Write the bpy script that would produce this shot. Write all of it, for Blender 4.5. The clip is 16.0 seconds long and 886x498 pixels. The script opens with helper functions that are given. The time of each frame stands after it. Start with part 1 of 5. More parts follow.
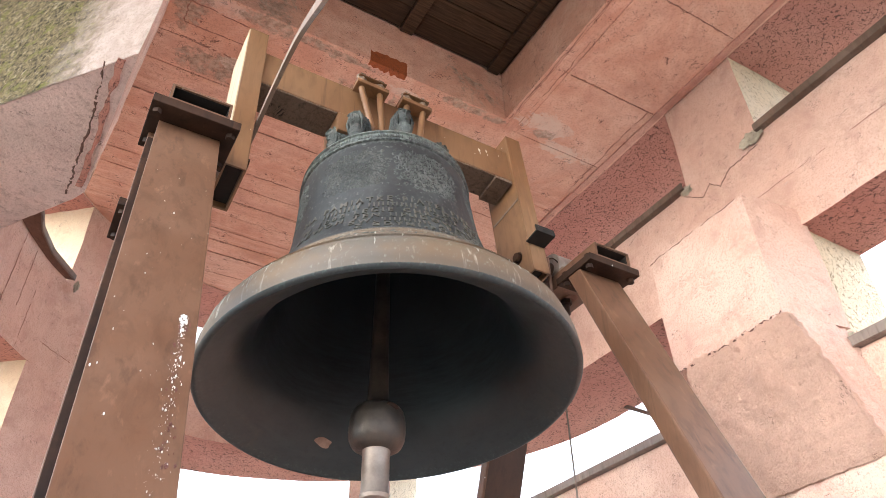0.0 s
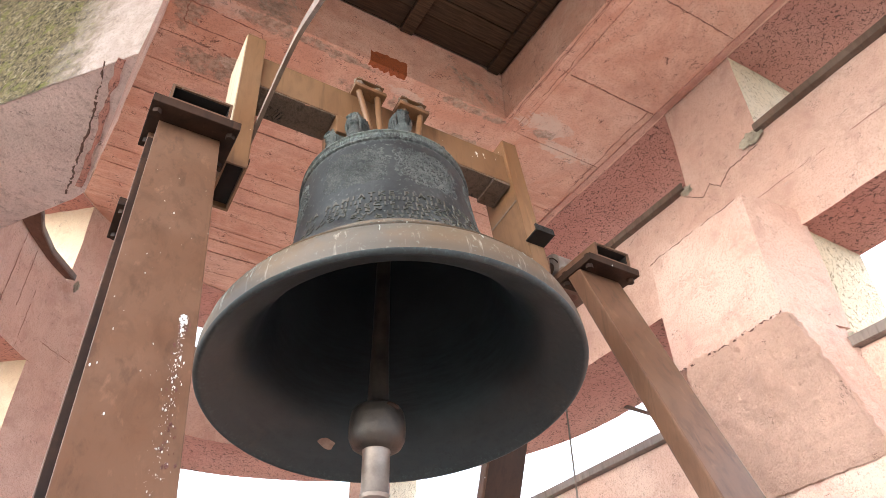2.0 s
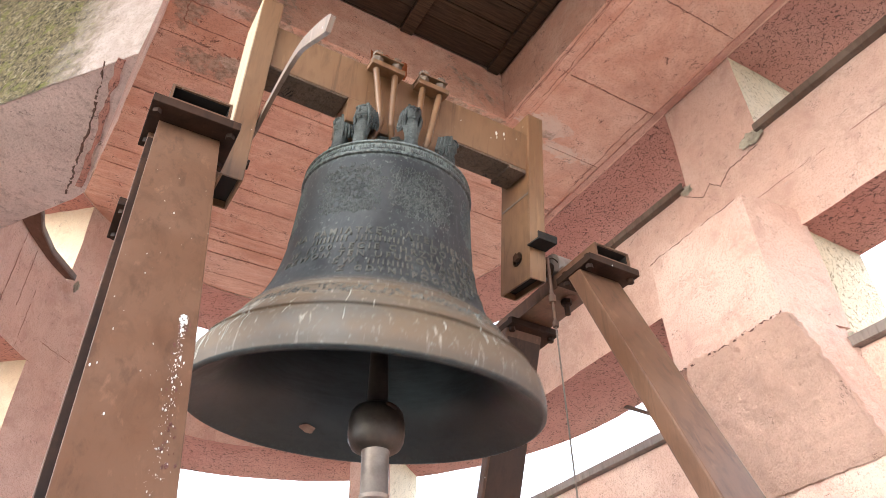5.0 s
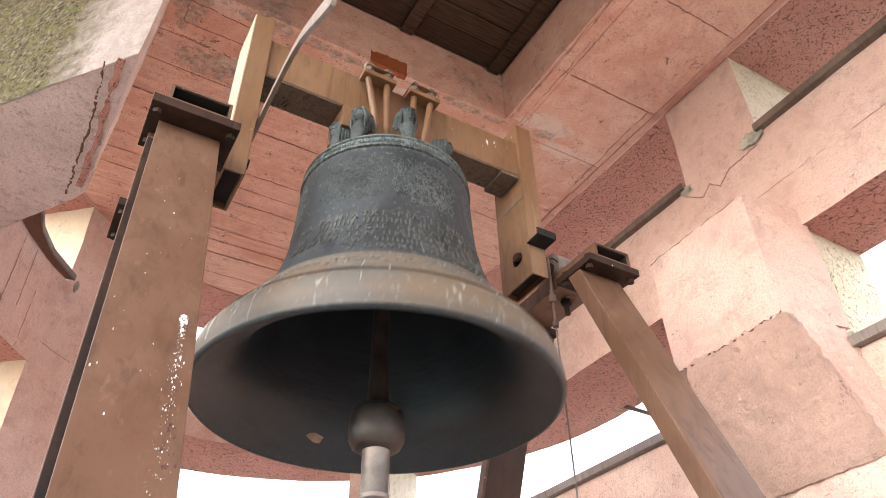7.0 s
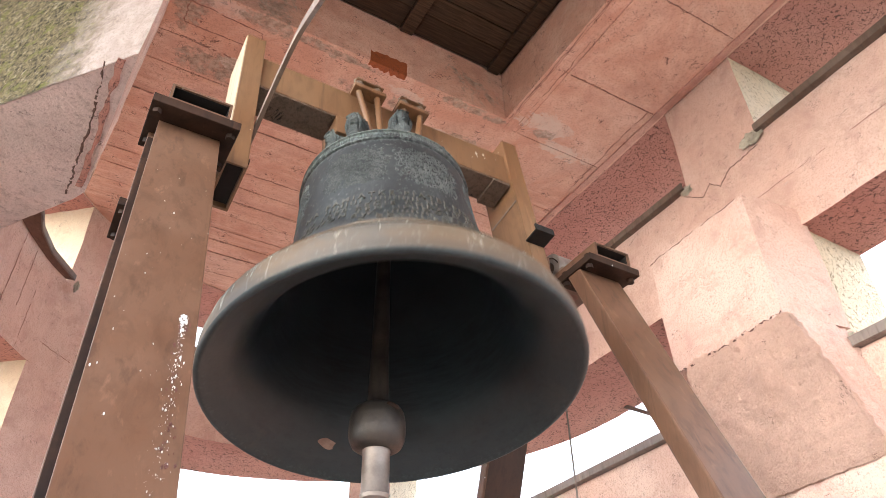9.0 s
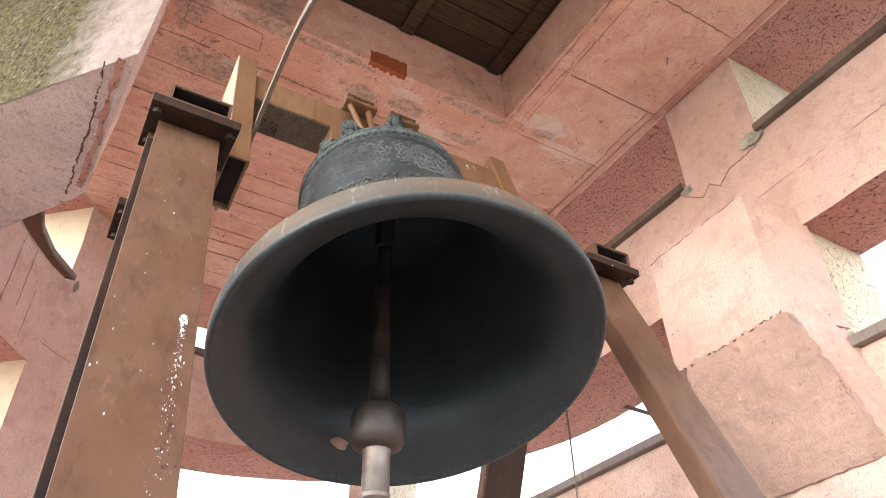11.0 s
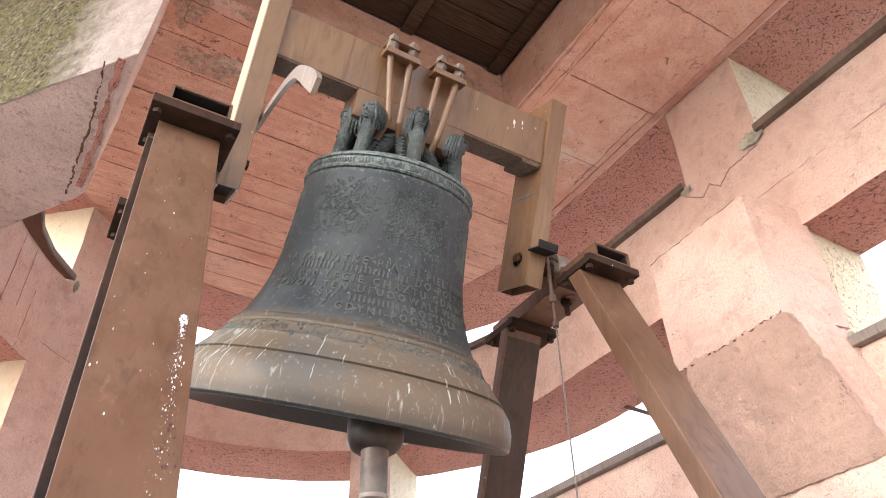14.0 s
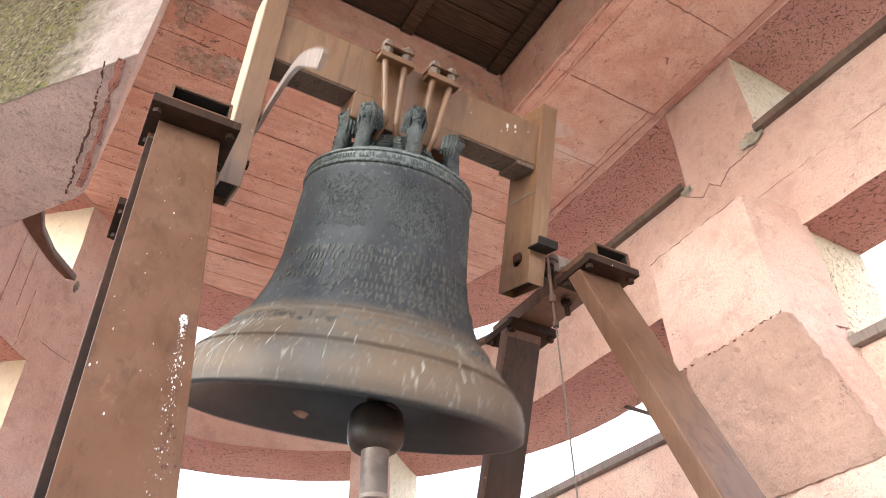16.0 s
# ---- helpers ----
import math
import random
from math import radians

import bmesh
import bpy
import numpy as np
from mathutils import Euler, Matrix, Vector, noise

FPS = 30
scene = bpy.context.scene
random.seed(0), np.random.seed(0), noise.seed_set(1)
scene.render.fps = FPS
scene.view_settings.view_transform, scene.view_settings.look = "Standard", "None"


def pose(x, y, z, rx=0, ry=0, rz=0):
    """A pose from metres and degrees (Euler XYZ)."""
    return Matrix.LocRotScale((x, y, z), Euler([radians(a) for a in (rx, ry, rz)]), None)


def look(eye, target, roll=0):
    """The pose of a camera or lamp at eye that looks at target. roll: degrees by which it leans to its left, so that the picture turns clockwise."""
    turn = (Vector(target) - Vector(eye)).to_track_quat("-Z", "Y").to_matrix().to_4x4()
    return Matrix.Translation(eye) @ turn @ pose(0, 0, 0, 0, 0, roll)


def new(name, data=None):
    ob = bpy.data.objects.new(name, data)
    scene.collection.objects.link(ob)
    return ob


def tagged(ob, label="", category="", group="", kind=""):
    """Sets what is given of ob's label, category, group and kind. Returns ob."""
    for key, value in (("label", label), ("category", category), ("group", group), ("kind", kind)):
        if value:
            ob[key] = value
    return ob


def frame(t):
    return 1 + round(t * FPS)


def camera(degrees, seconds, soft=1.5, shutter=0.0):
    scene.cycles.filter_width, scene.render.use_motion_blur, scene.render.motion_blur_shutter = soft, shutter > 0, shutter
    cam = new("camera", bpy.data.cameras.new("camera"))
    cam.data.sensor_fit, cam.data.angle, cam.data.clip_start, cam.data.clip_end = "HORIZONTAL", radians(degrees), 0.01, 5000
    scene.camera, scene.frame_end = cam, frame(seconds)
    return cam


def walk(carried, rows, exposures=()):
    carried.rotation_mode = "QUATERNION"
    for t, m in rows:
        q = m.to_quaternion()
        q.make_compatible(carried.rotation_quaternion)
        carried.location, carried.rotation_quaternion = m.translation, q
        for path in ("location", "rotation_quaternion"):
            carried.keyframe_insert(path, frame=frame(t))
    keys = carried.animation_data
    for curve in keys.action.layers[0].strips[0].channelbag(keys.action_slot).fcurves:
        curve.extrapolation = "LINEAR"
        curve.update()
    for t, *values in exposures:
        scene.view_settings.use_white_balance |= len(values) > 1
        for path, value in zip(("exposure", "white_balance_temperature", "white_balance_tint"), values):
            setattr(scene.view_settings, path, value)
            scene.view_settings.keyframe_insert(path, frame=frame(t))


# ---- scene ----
cam = camera(63.095, 16.0, soft=0.8, shutter=0.5)
STAND = pose(-0.9884, -2.1314, -1.9687, 127.2411, 1.0053, -29.9829)
walk(cam, [(0.0, STAND), (16.0, STAND)], exposures=[(0.0, 2.74, 5330, 6), (16.0, 2.74, 5330, 6)])

# ---------------------------------------------------------------- light
world = bpy.data.worlds.new("overcast_sky")
scene.world = world
world.use_nodes = True
wn = world.node_tree
wn.nodes.clear()
sky = wn.nodes.new("ShaderNodeTexSky")
sky.sky_type, sky.sun_disc = "NISHITA", False
sky.sun_elevation, sky.sun_rotation, sky.dust_density, sky.air_density = radians(17), radians(247), 3.0, 1.0
veil = wn.nodes.new("ShaderNodeMixRGB")
veil.inputs[0].default_value = 0.7
veil.inputs[2].default_value = (8.6, 8.3, 7.9, 1)
bg = wn.nodes.new("ShaderNodeBackground")
bg.inputs[1].default_value = 0.126
wout = wn.nodes.new("ShaderNodeOutputWorld")
wn.links.new(sky.outputs[0], veil.inputs[1])
wn.links.new(veil.outputs[0], bg.inputs[0])
wn.links.new(bg.outputs[0], wout.inputs[0])
sun = new("sun", bpy.data.lights.new("sun", "SUN"))
sun.data.energy, sun.data.angle, sun.data.color = 0.27, radians(40), (1.0, 0.95, 0.88)
sun.matrix_world = look((0, 0, 0), (0.84, 0.36, -0.28))


# ---------------------------------------------------------------- materials
class Mat:
    """A small builder of node materials."""

    def __init__(self, name):
        self.m = bpy.data.materials.new(name)
        self.m.use_nodes = True
        self.t = self.m.node_tree
        self.b = self.t.nodes["Principled BSDF"]
        self.co = self.t.nodes.new("ShaderNodeTexCoord").outputs["Object"]

    def link(self, a, b):
        self.t.links.new(a, b)

    def space(self, scale=(1, 1, 1)):
        n = self.t.nodes.new("ShaderNodeMapping")
        n.inputs["Scale"].default_value = scale
        self.link(self.co, n.inputs["Vector"])
        return n.outputs[0]

    def noise(self, scale, detail=4, rough=0.55, distort=0.0, space=None):
        n = self.t.nodes.new("ShaderNodeTexNoise")
        n.inputs["Scale"].default_value, n.inputs["Detail"].default_value = scale, detail
        n.inputs["Roughness"].default_value, n.inputs["Distortion"].default_value = rough, distort
        self.link(space or self.co, n.inputs["Vector"])
        return n.outputs[0]

    def cells(self, scale, feature="F1", space=None):
        n = self.t.nodes.new("ShaderNodeTexVoronoi")
        n.feature = feature
        n.inputs["Scale"].default_value = scale
        self.link(space or self.co, n.inputs["Vector"])
        return n.outputs["Distance"]

    def ramp(self, fac, lo, hi, a=0.0, b=1.0):
        n = self.t.nodes.new("ShaderNodeMapRange")
        for key, v in (("From Min", lo), ("From Max", hi), ("To Min", a), ("To Max", b)):
            n.inputs[key].default_value = v
        self.link(fac, n.inputs["Value"])
        return n.outputs[0]

    def times(self, a, b):
        n = self.t.nodes.new("ShaderNodeMath")
        n.operation = "MULTIPLY"
        for s, v in zip(n.inputs, (a, b)):
            if isinstance(v, (int, float)):
                s.default_value = v
            else:
                self.link(v, s)
        return n.outputs[0]

    def plus(self, a, b):
        n = self.t.nodes.new("ShaderNodeMath")
        n.operation = "ADD"
        self.link(a, n.inputs[0])
        self.link(b, n.inputs[1])
        return n.outputs[0]

    def mix(self, fac, a, b):
        n = self.t.nodes.new("ShaderNodeMixRGB")
        for s, v in zip(n.inputs, (fac, a, b)):
            if isinstance(v, tuple):
                s.default_value = (*v, 1)
            elif isinstance(v, float):
                s.default_value = v
            else:
                self.link(v, s)
        return n.outputs[0]

    def coord(self, axis):
        n = self.t.nodes.new("ShaderNodeSeparateXYZ")
        self.link(self.co, n.inputs[0])
        return n.outputs[axis]

    def band(self, fac, lo, hi, soft):
        """1 where fac lies between lo and hi, fading over soft."""
        return self.times(self.ramp(fac, lo - soft, lo), self.ramp(fac, hi, hi + soft, 1, 0))

    def spot(self, cx, cy, rx, ry, wobble):
        """A ragged patch round a place on a level surface."""
        n = self.t.nodes.new("ShaderNodeMapping")
        n.inputs["Scale"].default_value = (1 / rx, 1 / ry, 0)
        n.inputs["Location"].default_value = (-cx / rx, -cy / ry, 0)
        self.link(self.co, n.inputs["Vector"])
        v = self.t.nodes.new("ShaderNodeVectorMath")
        v.operation = "LENGTH"
        self.link(n.outputs[0], v.inputs[0])
        return self.ramp(self.plus(v.outputs["Value"], self.times(wobble, 3.2)), 2.35, 2.6, 1, 0)

    def most(self, parts):
        out = parts[0]
        for p in parts[1:]:
            n = self.t.nodes.new("ShaderNodeMath")
            n.operation = "MAXIMUM"
            self.link(out, n.inputs[0])
            self.link(p, n.inputs[1])
            out = n.outputs[0]
        return out

    def shade(self, height):
        n = self.t.nodes.new("ShaderNodeBump")
        n.inputs["Strength"].default_value, n.inputs["Distance"].default_value = height[1], height[2]
        self.link(height[0], n.inputs["Height"])
        return n.outputs[0]

    def finish(self, colour, rough=0.8, metal=0.0, bump=None, coat=0.0):
        for key, v in (("Base Color", colour), ("Roughness", rough), ("Metallic", metal)):
            s = self.b.inputs[key]
            if isinstance(v, tuple):
                s.default_value = (*v, 1)
            elif isinstance(v, (int, float)):
                s.default_value = v
            else:
                self.link(v, s)
        if bump:
            self.link(self.shade(bump), self.b.inputs["Normal"])
        return self.m


def plaster(name, base, pale, dark, bump=0.5):
    """Painted lime plaster with cloudy fading, brush marks, grain and small pits."""
    k = Mat(name)
    big, mid, fine = k.noise(0.9, 5, 0.6, 0.4), k.noise(5, 8, 0.72, 0.3), k.noise(95, 4, 0.7)
    c = k.mix(k.ramp(big, 0.40, 0.66), base, pale)
    c = k.mix(k.ramp(mid, 0.48, 0.64, 0, 0.72), c, dark)
    c = k.mix(k.ramp(k.noise(2.3, 9, 0.75, 1.2), 0.56, 0.70, 0, 0.65), c, pale)
    c = k.mix(k.ramp(fine, 0.50, 0.62, 0, 0.8), c, dark)
    c = k.mix(k.ramp(k.noise(150, 3, 0.6), 0.45, 0.34, 0, 0.4), c, pale)
    c = k.mix(k.ramp(k.noise(1.7, 9, 0.8, 0.6), 0.62, 0.70, 0, 0.45), c, (0.50, 0.45, 0.41))
    nick = k.times(k.band(k.noise(21, 2, 0.5, 0.9, k.space((1, 1, 2.2))), 0.492, 0.506, 0.010), k.ramp(k.noise(9, 5, 0.6), 0.56, 0.62))
    crumb = k.times(k.ramp(k.noise(48, 4, 0.7), 0.60, 0.66), k.ramp(k.noise(3.4, 6, 0.7), 0.52, 0.60, 0, 0.8))
    # nicks and crumbled spots coloured dark, as shade in the hollows
    c = k.mix(k.times(nick, 0.85), c, tuple(v * 0.42 for v in dark))
    c = k.mix(crumb, c, tuple(v * 0.6 for v in dark))
    wash = k.times(k.ramp(k.noise(1.9, 9, 0.78, 0.5, k.space((1.4, 1.4, 0.6))), 0.55, 0.68, 0, 0.55), k.ramp(k.noise(60, 4, 0.7), 0.38, 0.55))
    c = k.mix(wash, c, tuple(min(1.0, v * 1.12) for v in pale))
    h = k.plus(k.plus(k.times(fine, 0.35), k.times(mid, 0.8)), k.plus(k.times(nick, -0.7), k.times(crumb, -0.4)))
    return k.finish(c, 0.9, 0, (h, bump, 0.018))


def spatter(name, base, groove, pale):
    """Coarse worm-tracked render, with dark gouges whose shade is put into the colour."""
    k = Mat(name)
    worm = k.cells(34, "DISTANCE_TO_EDGE", None)
    line = k.band(k.noise(25, 1, 0.4, 0.9), 0.470, 0.508, 0.012)
    gouge = k.times(line, k.ramp(k.noise(36, 2), 0.43, 0.50))
    fray = k.noise(110, 3, 0.7)
    big = k.noise(1.4, 5, 0.6)
    c = k.mix(k.ramp(big, 0.38, 0.66), base, pale)
    c = k.mix(k.ramp(fray, 0.50, 0.64, 0, 0.45), c, tuple(v * 0.62 for v in base))
    c = k.mix(k.times(gouge, 0.92), c, groove)
    h = k.plus(k.plus(k.times(gouge, -1.0), k.times(worm, 0.6)), k.times(fray, 0.4))
    return k.finish(c, 0.95, 0, (h, 0.9, 0.016))


PINK = plaster("pink_plaster", (0.62, 0.410, 0.330), (0.69, 0.515, 0.425), (0.48, 0.295, 0.232))
CEIL = plaster("ceiling_plaster", (0.53, 0.275, 0.215), (0.60, 0.36, 0.29), (0.38, 0.185, 0.145))


def patched_ceiling():
    """The ceiling's paint: cloudy pink, board marks over the apse, bare cement showing round the hatch."""
    k = Mat("flaking_ceiling_plaster")
    big, mid, fine = k.noise(0.9, 5, 0.6, 0.4), k.noise(5, 6, 0.65, 0.3), k.noise(70, 3)
    wobble = k.noise(5.5, 9, 0.72, 0.6)
    c = k.mix(k.ramp(k.noise(1.5, 9, 0.72, 0.8), 0.42, 0.62), (0.62, 0.340, 0.245), (0.72, 0.470, 0.372))
    c = k.mix(k.ramp(mid, 0.48, 0.68, 0, 0.5), c, (0.49, 0.262, 0.192))
    c = k.mix(k.ramp(k.noise(130, 3, 0.6), 0.45, 0.34, 0, 0.35), c, (0.66, 0.42, 0.34))
    c = k.mix(k.ramp(k.noise(1.3, 8, 0.75, 0.8), 0.54, 0.70, 0, 0.4), c, (0.42, 0.215, 0.158))
    # grain of the shuttering boards
    boards = k.ramp(k.coord(1), 1.62, 1.70)
    grain = k.noise(9, 6, 0.68, 0.25, k.space((0.16, 1.5, 1)))
    streak = k.noise(26, 4, 0.6, 0.2, k.space((0.05, 1, 1)))
    c = k.mix(k.times(boards, k.ramp(grain, 0.52, 0.70, 0, 0.38)), c, (0.45, 0.238, 0.168))
    c = k.mix(k.times(boards, k.ramp(grain, 0.50, 0.34, 0, 0.65)), c, (0.75, 0.50, 0.395))
    c = k.mix(k.times(boards, k.ramp(streak, 0.58, 0.70, 0, 0.25)), c, (0.34, 0.165, 0.125))
    c = k.mix(k.ramp(fine, 0.50, 0.66, 0, 0.4), c, (0.36, 0.175, 0.13))
    # nicks, the shade in them painted dark
    nick = k.times(k.band(k.noise(17, 2, 0.5, 0.9), 0.490, 0.506, 0.010), k.ramp(k.noise(7, 5, 0.6), 0.54, 0.60))
    c = k.mix(k.times(nick, 0.85), c, (0.15, 0.07, 0.055))
    # efflorescence and flaked places
    pale = k.most([k.spot(*p, wobble) for p in ((1.95, 1.02, 0.26, 0.13), (2.20, 1.20, 0.30, 0.09), (1.15, 1.56, 0.14, 0.08), (-0.50, 1.70, 0.20, 0.08), (-0.72, 1.20, 0.16, 0.10), (0.75, 1.30, 0.20, 0.05))])
    c = k.mix(k.times(pale, k.ramp(mid, 0.36, 0.56, 0.25, 0.8)), c, (0.68, 0.56, 0.49))
    bare = k.most([k.spot(*p, wobble) for p in ((-0.68, 1.77, 0.26, 0.13), (-0.44, 1.19, 0.25, 0.08), (0.39, 1.45, 0.20, 0.075), (0.05, 1.20, 0.40, 0.045), (0.80, 1.42, 0.20, 0.075), (1.38, 1.51, 0.17, 0.045), (1.30, 1.17, 0.34, 0.045), (1.95, 1.12, 0.10, 0.06), (-0.95, 1.30, 0.13, 0.20))])
    grit = k.mix(k.ramp(k.noise(24, 6, 0.7), 0.40, 0.60), (0.24, 0.165, 0.125), (0.47, 0.37, 0.295))
    c = k.mix(k.times(bare, k.ramp(k.noise(16, 5, 0.7), 0.36, 0.52, 0.15, 0.85)), c, grit)
    h = k.plus(k.plus(k.times(fine, 0.25), k.times(mid, 0.6)), k.plus(k.times(bare, -0.7), k.plus(k.times(nick, -0.6), k.times(k.times(boards, grain), 0.8))))
    return k.finish(c, 0.9, 0, (h, 0.55, 0.012))


CEIL_FLAKED = patched_ceiling()
ROUGH_RED = spatter("red_spatter_render", (0.44, 0.19, 0.15), (0.10, 0.045, 0.037), (0.50, 0.245, 0.195))
SMOOTH_CREAM = plaster("smooth_cream_plaster", (0.74, 0.60, 0.42), (0.80, 0.69, 0.52), (0.62, 0.48, 0.33), 0.25)
CREAM = spatter("cream_spatter_render", (0.74, 0.60, 0.42), (0.35, 0.26, 0.16), (0.80, 0.69, 0.52))


def coarse(name, base, dark, depth=0.026):
    k = Mat(name)
    lump, mid, grit = k.noise(20, 8, 0.72, 0.2), k.noise(3, 6, 0.65), k.noise(75, 4, 0.7)
    hole = k.times(k.band(k.noise(15, 3, 0.6, 0.8), 0.490, 0.502, 0.012), k.ramp(k.noise(7, 4), 0.60, 0.66))
    c = k.mix(k.ramp(mid, 0.4, 0.65), base, tuple(v * 0.84 for v in base))
    # low lumps darkened in colour to strengthen the relief's shade, as are holes
    c = k.mix(k.ramp(lump, 0.47, 0.34, 0, 0.5), c, dark)
    c = k.mix(k.ramp(grit, 0.52, 0.66, 0, 0.40), c, dark)
    c = k.mix(k.ramp(k.noise(120, 3, 0.6), 0.44, 0.34, 0, 0.3), c, tuple(min(1.0, v * 1.2) for v in base))
    c = k.mix(hole, c, tuple(v * 0.6 for v in dark))
    return k.finish(c, 0.95, 0, (k.plus(k.plus(lump, k.times(grit, 0.3)), k.times(hole, -0.5)), 0.9, depth))


ROUGH_PINK = coarse("coarse_pink_render", (0.66, 0.435, 0.335), (0.47, 0.285, 0.21), 0.046)


def mossy():
    """Pale plaster, scoured at the edge, overgrown with olive lichen towards the far side."""
    k = Mat("mossy_pale_plaster")
    mid, spot, fine = k.noise(6, 7, 0.7, 0.5), k.noise(42, 8, 0.8, 0.6), k.noise(80, 4, 0.7)
    c = k.mix(k.ramp(mid, 0.42, 0.66), (0.44, 0.345, 0.30), (0.30, 0.225, 0.19))
    c = k.mix(k.ramp(fine, 0.50, 0.66, 0, 0.6), c, (0.24, 0.175, 0.145))
    x = k.ramp(k.coord(0), -1.18, -1.56, 0, 1)
    grime = k.ramp(k.plus(k.plus(k.times(mid, 0.75), k.times(spot, 0.55)), k.times(x, 0.85)), 0.86, 1.30)
    low = k.mix(k.ramp(spot, 0.42, 0.58), (0.020, 0.016, 0.007), (0.185, 0.145, 0.075))
    low = k.mix(k.ramp(k.noise(30, 6, 0.75, 0.4), 0.55, 0.68, 0, 0.85), low, (0.33, 0.27, 0.19))
    c = k.mix(k.times(grime, 0.94), c, low)
    c = k.mix(k.times(grime, k.ramp(k.noise(9, 6, 0.72), 0.53, 0.64, 0, 0.75)), c, (0.125, 0.125, 0.025))
    c = k.mix(k.times(grime, k.ramp(k.noise(13, 7, 0.75), 0.58, 0.66, 0, 0.9)), c, (0.018, 0.018, 0.009))
    return k.finish(c, 0.95, 0, (k.plus(k.plus(mid, spot), k.times(fine, 0.4)), 0.8, 0.03))


MOSS = mossy()
MOSS.node_tree.nodes["Principled BSDF"].inputs["Specular IOR Level"].default_value = 0.05
PALE_COARSE = coarse("pale_coarse_render", (0.84, 0.65, 0.61), (0.37, 0.215, 0.19), 0.045)


def steel_paint(name, base, dust, rough=0.45):
    """Brown gloss paint on steel, dusty, with scuffs and white specks."""
    k = Mat(name)
    streak = k.noise(5, 6, 0.65, 0.6, k.space((3.2, 3.2, 0.9)))
    big, fine, grime = k.noise(2.2, 4), k.noise(120, 2), k.noise(9, 8, 0.72, 0.4, k.space((2.0, 2.0, 0.30)))
    c = k.mix(k.ramp(big, 0.35, 0.7), base, dust)
    c = k.mix(k.ramp(streak, 0.48, 0.68, 0, 0.45), c, tuple(v * 0.5 for v in base))
    c = k.mix(k.ramp(grime, 0.54, 0.68, 0, 0.25), c, tuple(v * 0.5 for v in base))
    c = k.mix(k.ramp(grime, 0.42, 0.34, 0, 0.2), c, tuple(v * 1.2 for v in dust))
    drip = k.noise(16, 5, 0.65, 0.2, k.space((1.6, 1.6, 0.10)))
    c = k.mix(k.ramp(drip, 0.56, 0.68, 0, 0.55), c, tuple(v * 0.45 for v in base))
    c = k.mix(k.ramp(drip, 0.40, 0.30, 0, 0.45), c, tuple(min(1, v * 1.5) for v in dust))
    spots = k.times(k.ramp(k.cells(13), 0.035, 0.06, 1, 0), k.ramp(k.noise(4, 2), 0.55, 0.60))
    c = k.mix(k.times(spots, 0.6), c, (0.72, 0.70, 0.66))
    return k.finish(c, k.ramp(big, 0.3, 0.7, rough - 0.08, rough + 0.15), 0.0, (k.plus(k.times(fine, 0.2), k.times(streak, 0.3)), 0.12, 0.004))


BROWN = steel_paint("brown_painted_steel", (0.094, 0.045, 0.024), (0.146, 0.079, 0.047), 0.40)
BROWN.node_tree.nodes["Principled BSDF"].inputs["Specular IOR Level"].default_value = 0.35
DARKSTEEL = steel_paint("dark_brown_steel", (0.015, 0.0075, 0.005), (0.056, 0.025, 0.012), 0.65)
DARKSTEEL.node_tree.nodes["Principled BSDF"].inputs["Specular IOR Level"].default_value = 0.2
HANGER_NUT = steel_paint("dusty_tan_nut", (0.10, 0.066, 0.044), (0.19, 0.14, 0.10), 0.65)
BLACKSTEEL = steel_paint("black_steel", (0.009, 0.006, 0.005), (0.016, 0.011, 0.008), 0.9)
# darkened brown that stands for shade on the legs' recessed faces
WEB_SHADE = steel_paint("painted_shade_brown", (0.034, 0.017, 0.010), (0.062, 0.032, 0.019), 0.7)
TAN = steel_paint("tan_painted_steel", (0.142, 0.069, 0.029), (0.196, 0.107, 0.051), 0.45)
LEVERPAINT = steel_paint("dusty_tan_lever_paint", (0.165, 0.112, 0.080), (0.235, 0.17, 0.128), 0.5)
RUSTPLATE = steel_paint("rusty_red_brown_steel", (0.13, 0.062, 0.042), (0.19, 0.105, 0.075), 0.7)
GREYSTEEL = steel_paint("grey_brown_steel", (0.13, 0.098, 0.080), (0.19, 0.15, 0.125), 0.5)
SILLSTEEL = steel_paint("sill_brown_steel", (0.115, 0.078, 0.058), (0.16, 0.115, 0.088), 0.55)
LOWSILL = steel_paint("grey_brown_sill_steel", (0.17, 0.135, 0.117), (0.23, 0.19, 0.165), 0.55)
LIT_EDGE = steel_paint("lit_edge_cream", (0.36, 0.27, 0.17), (0.42, 0.33, 0.22), 0.6)


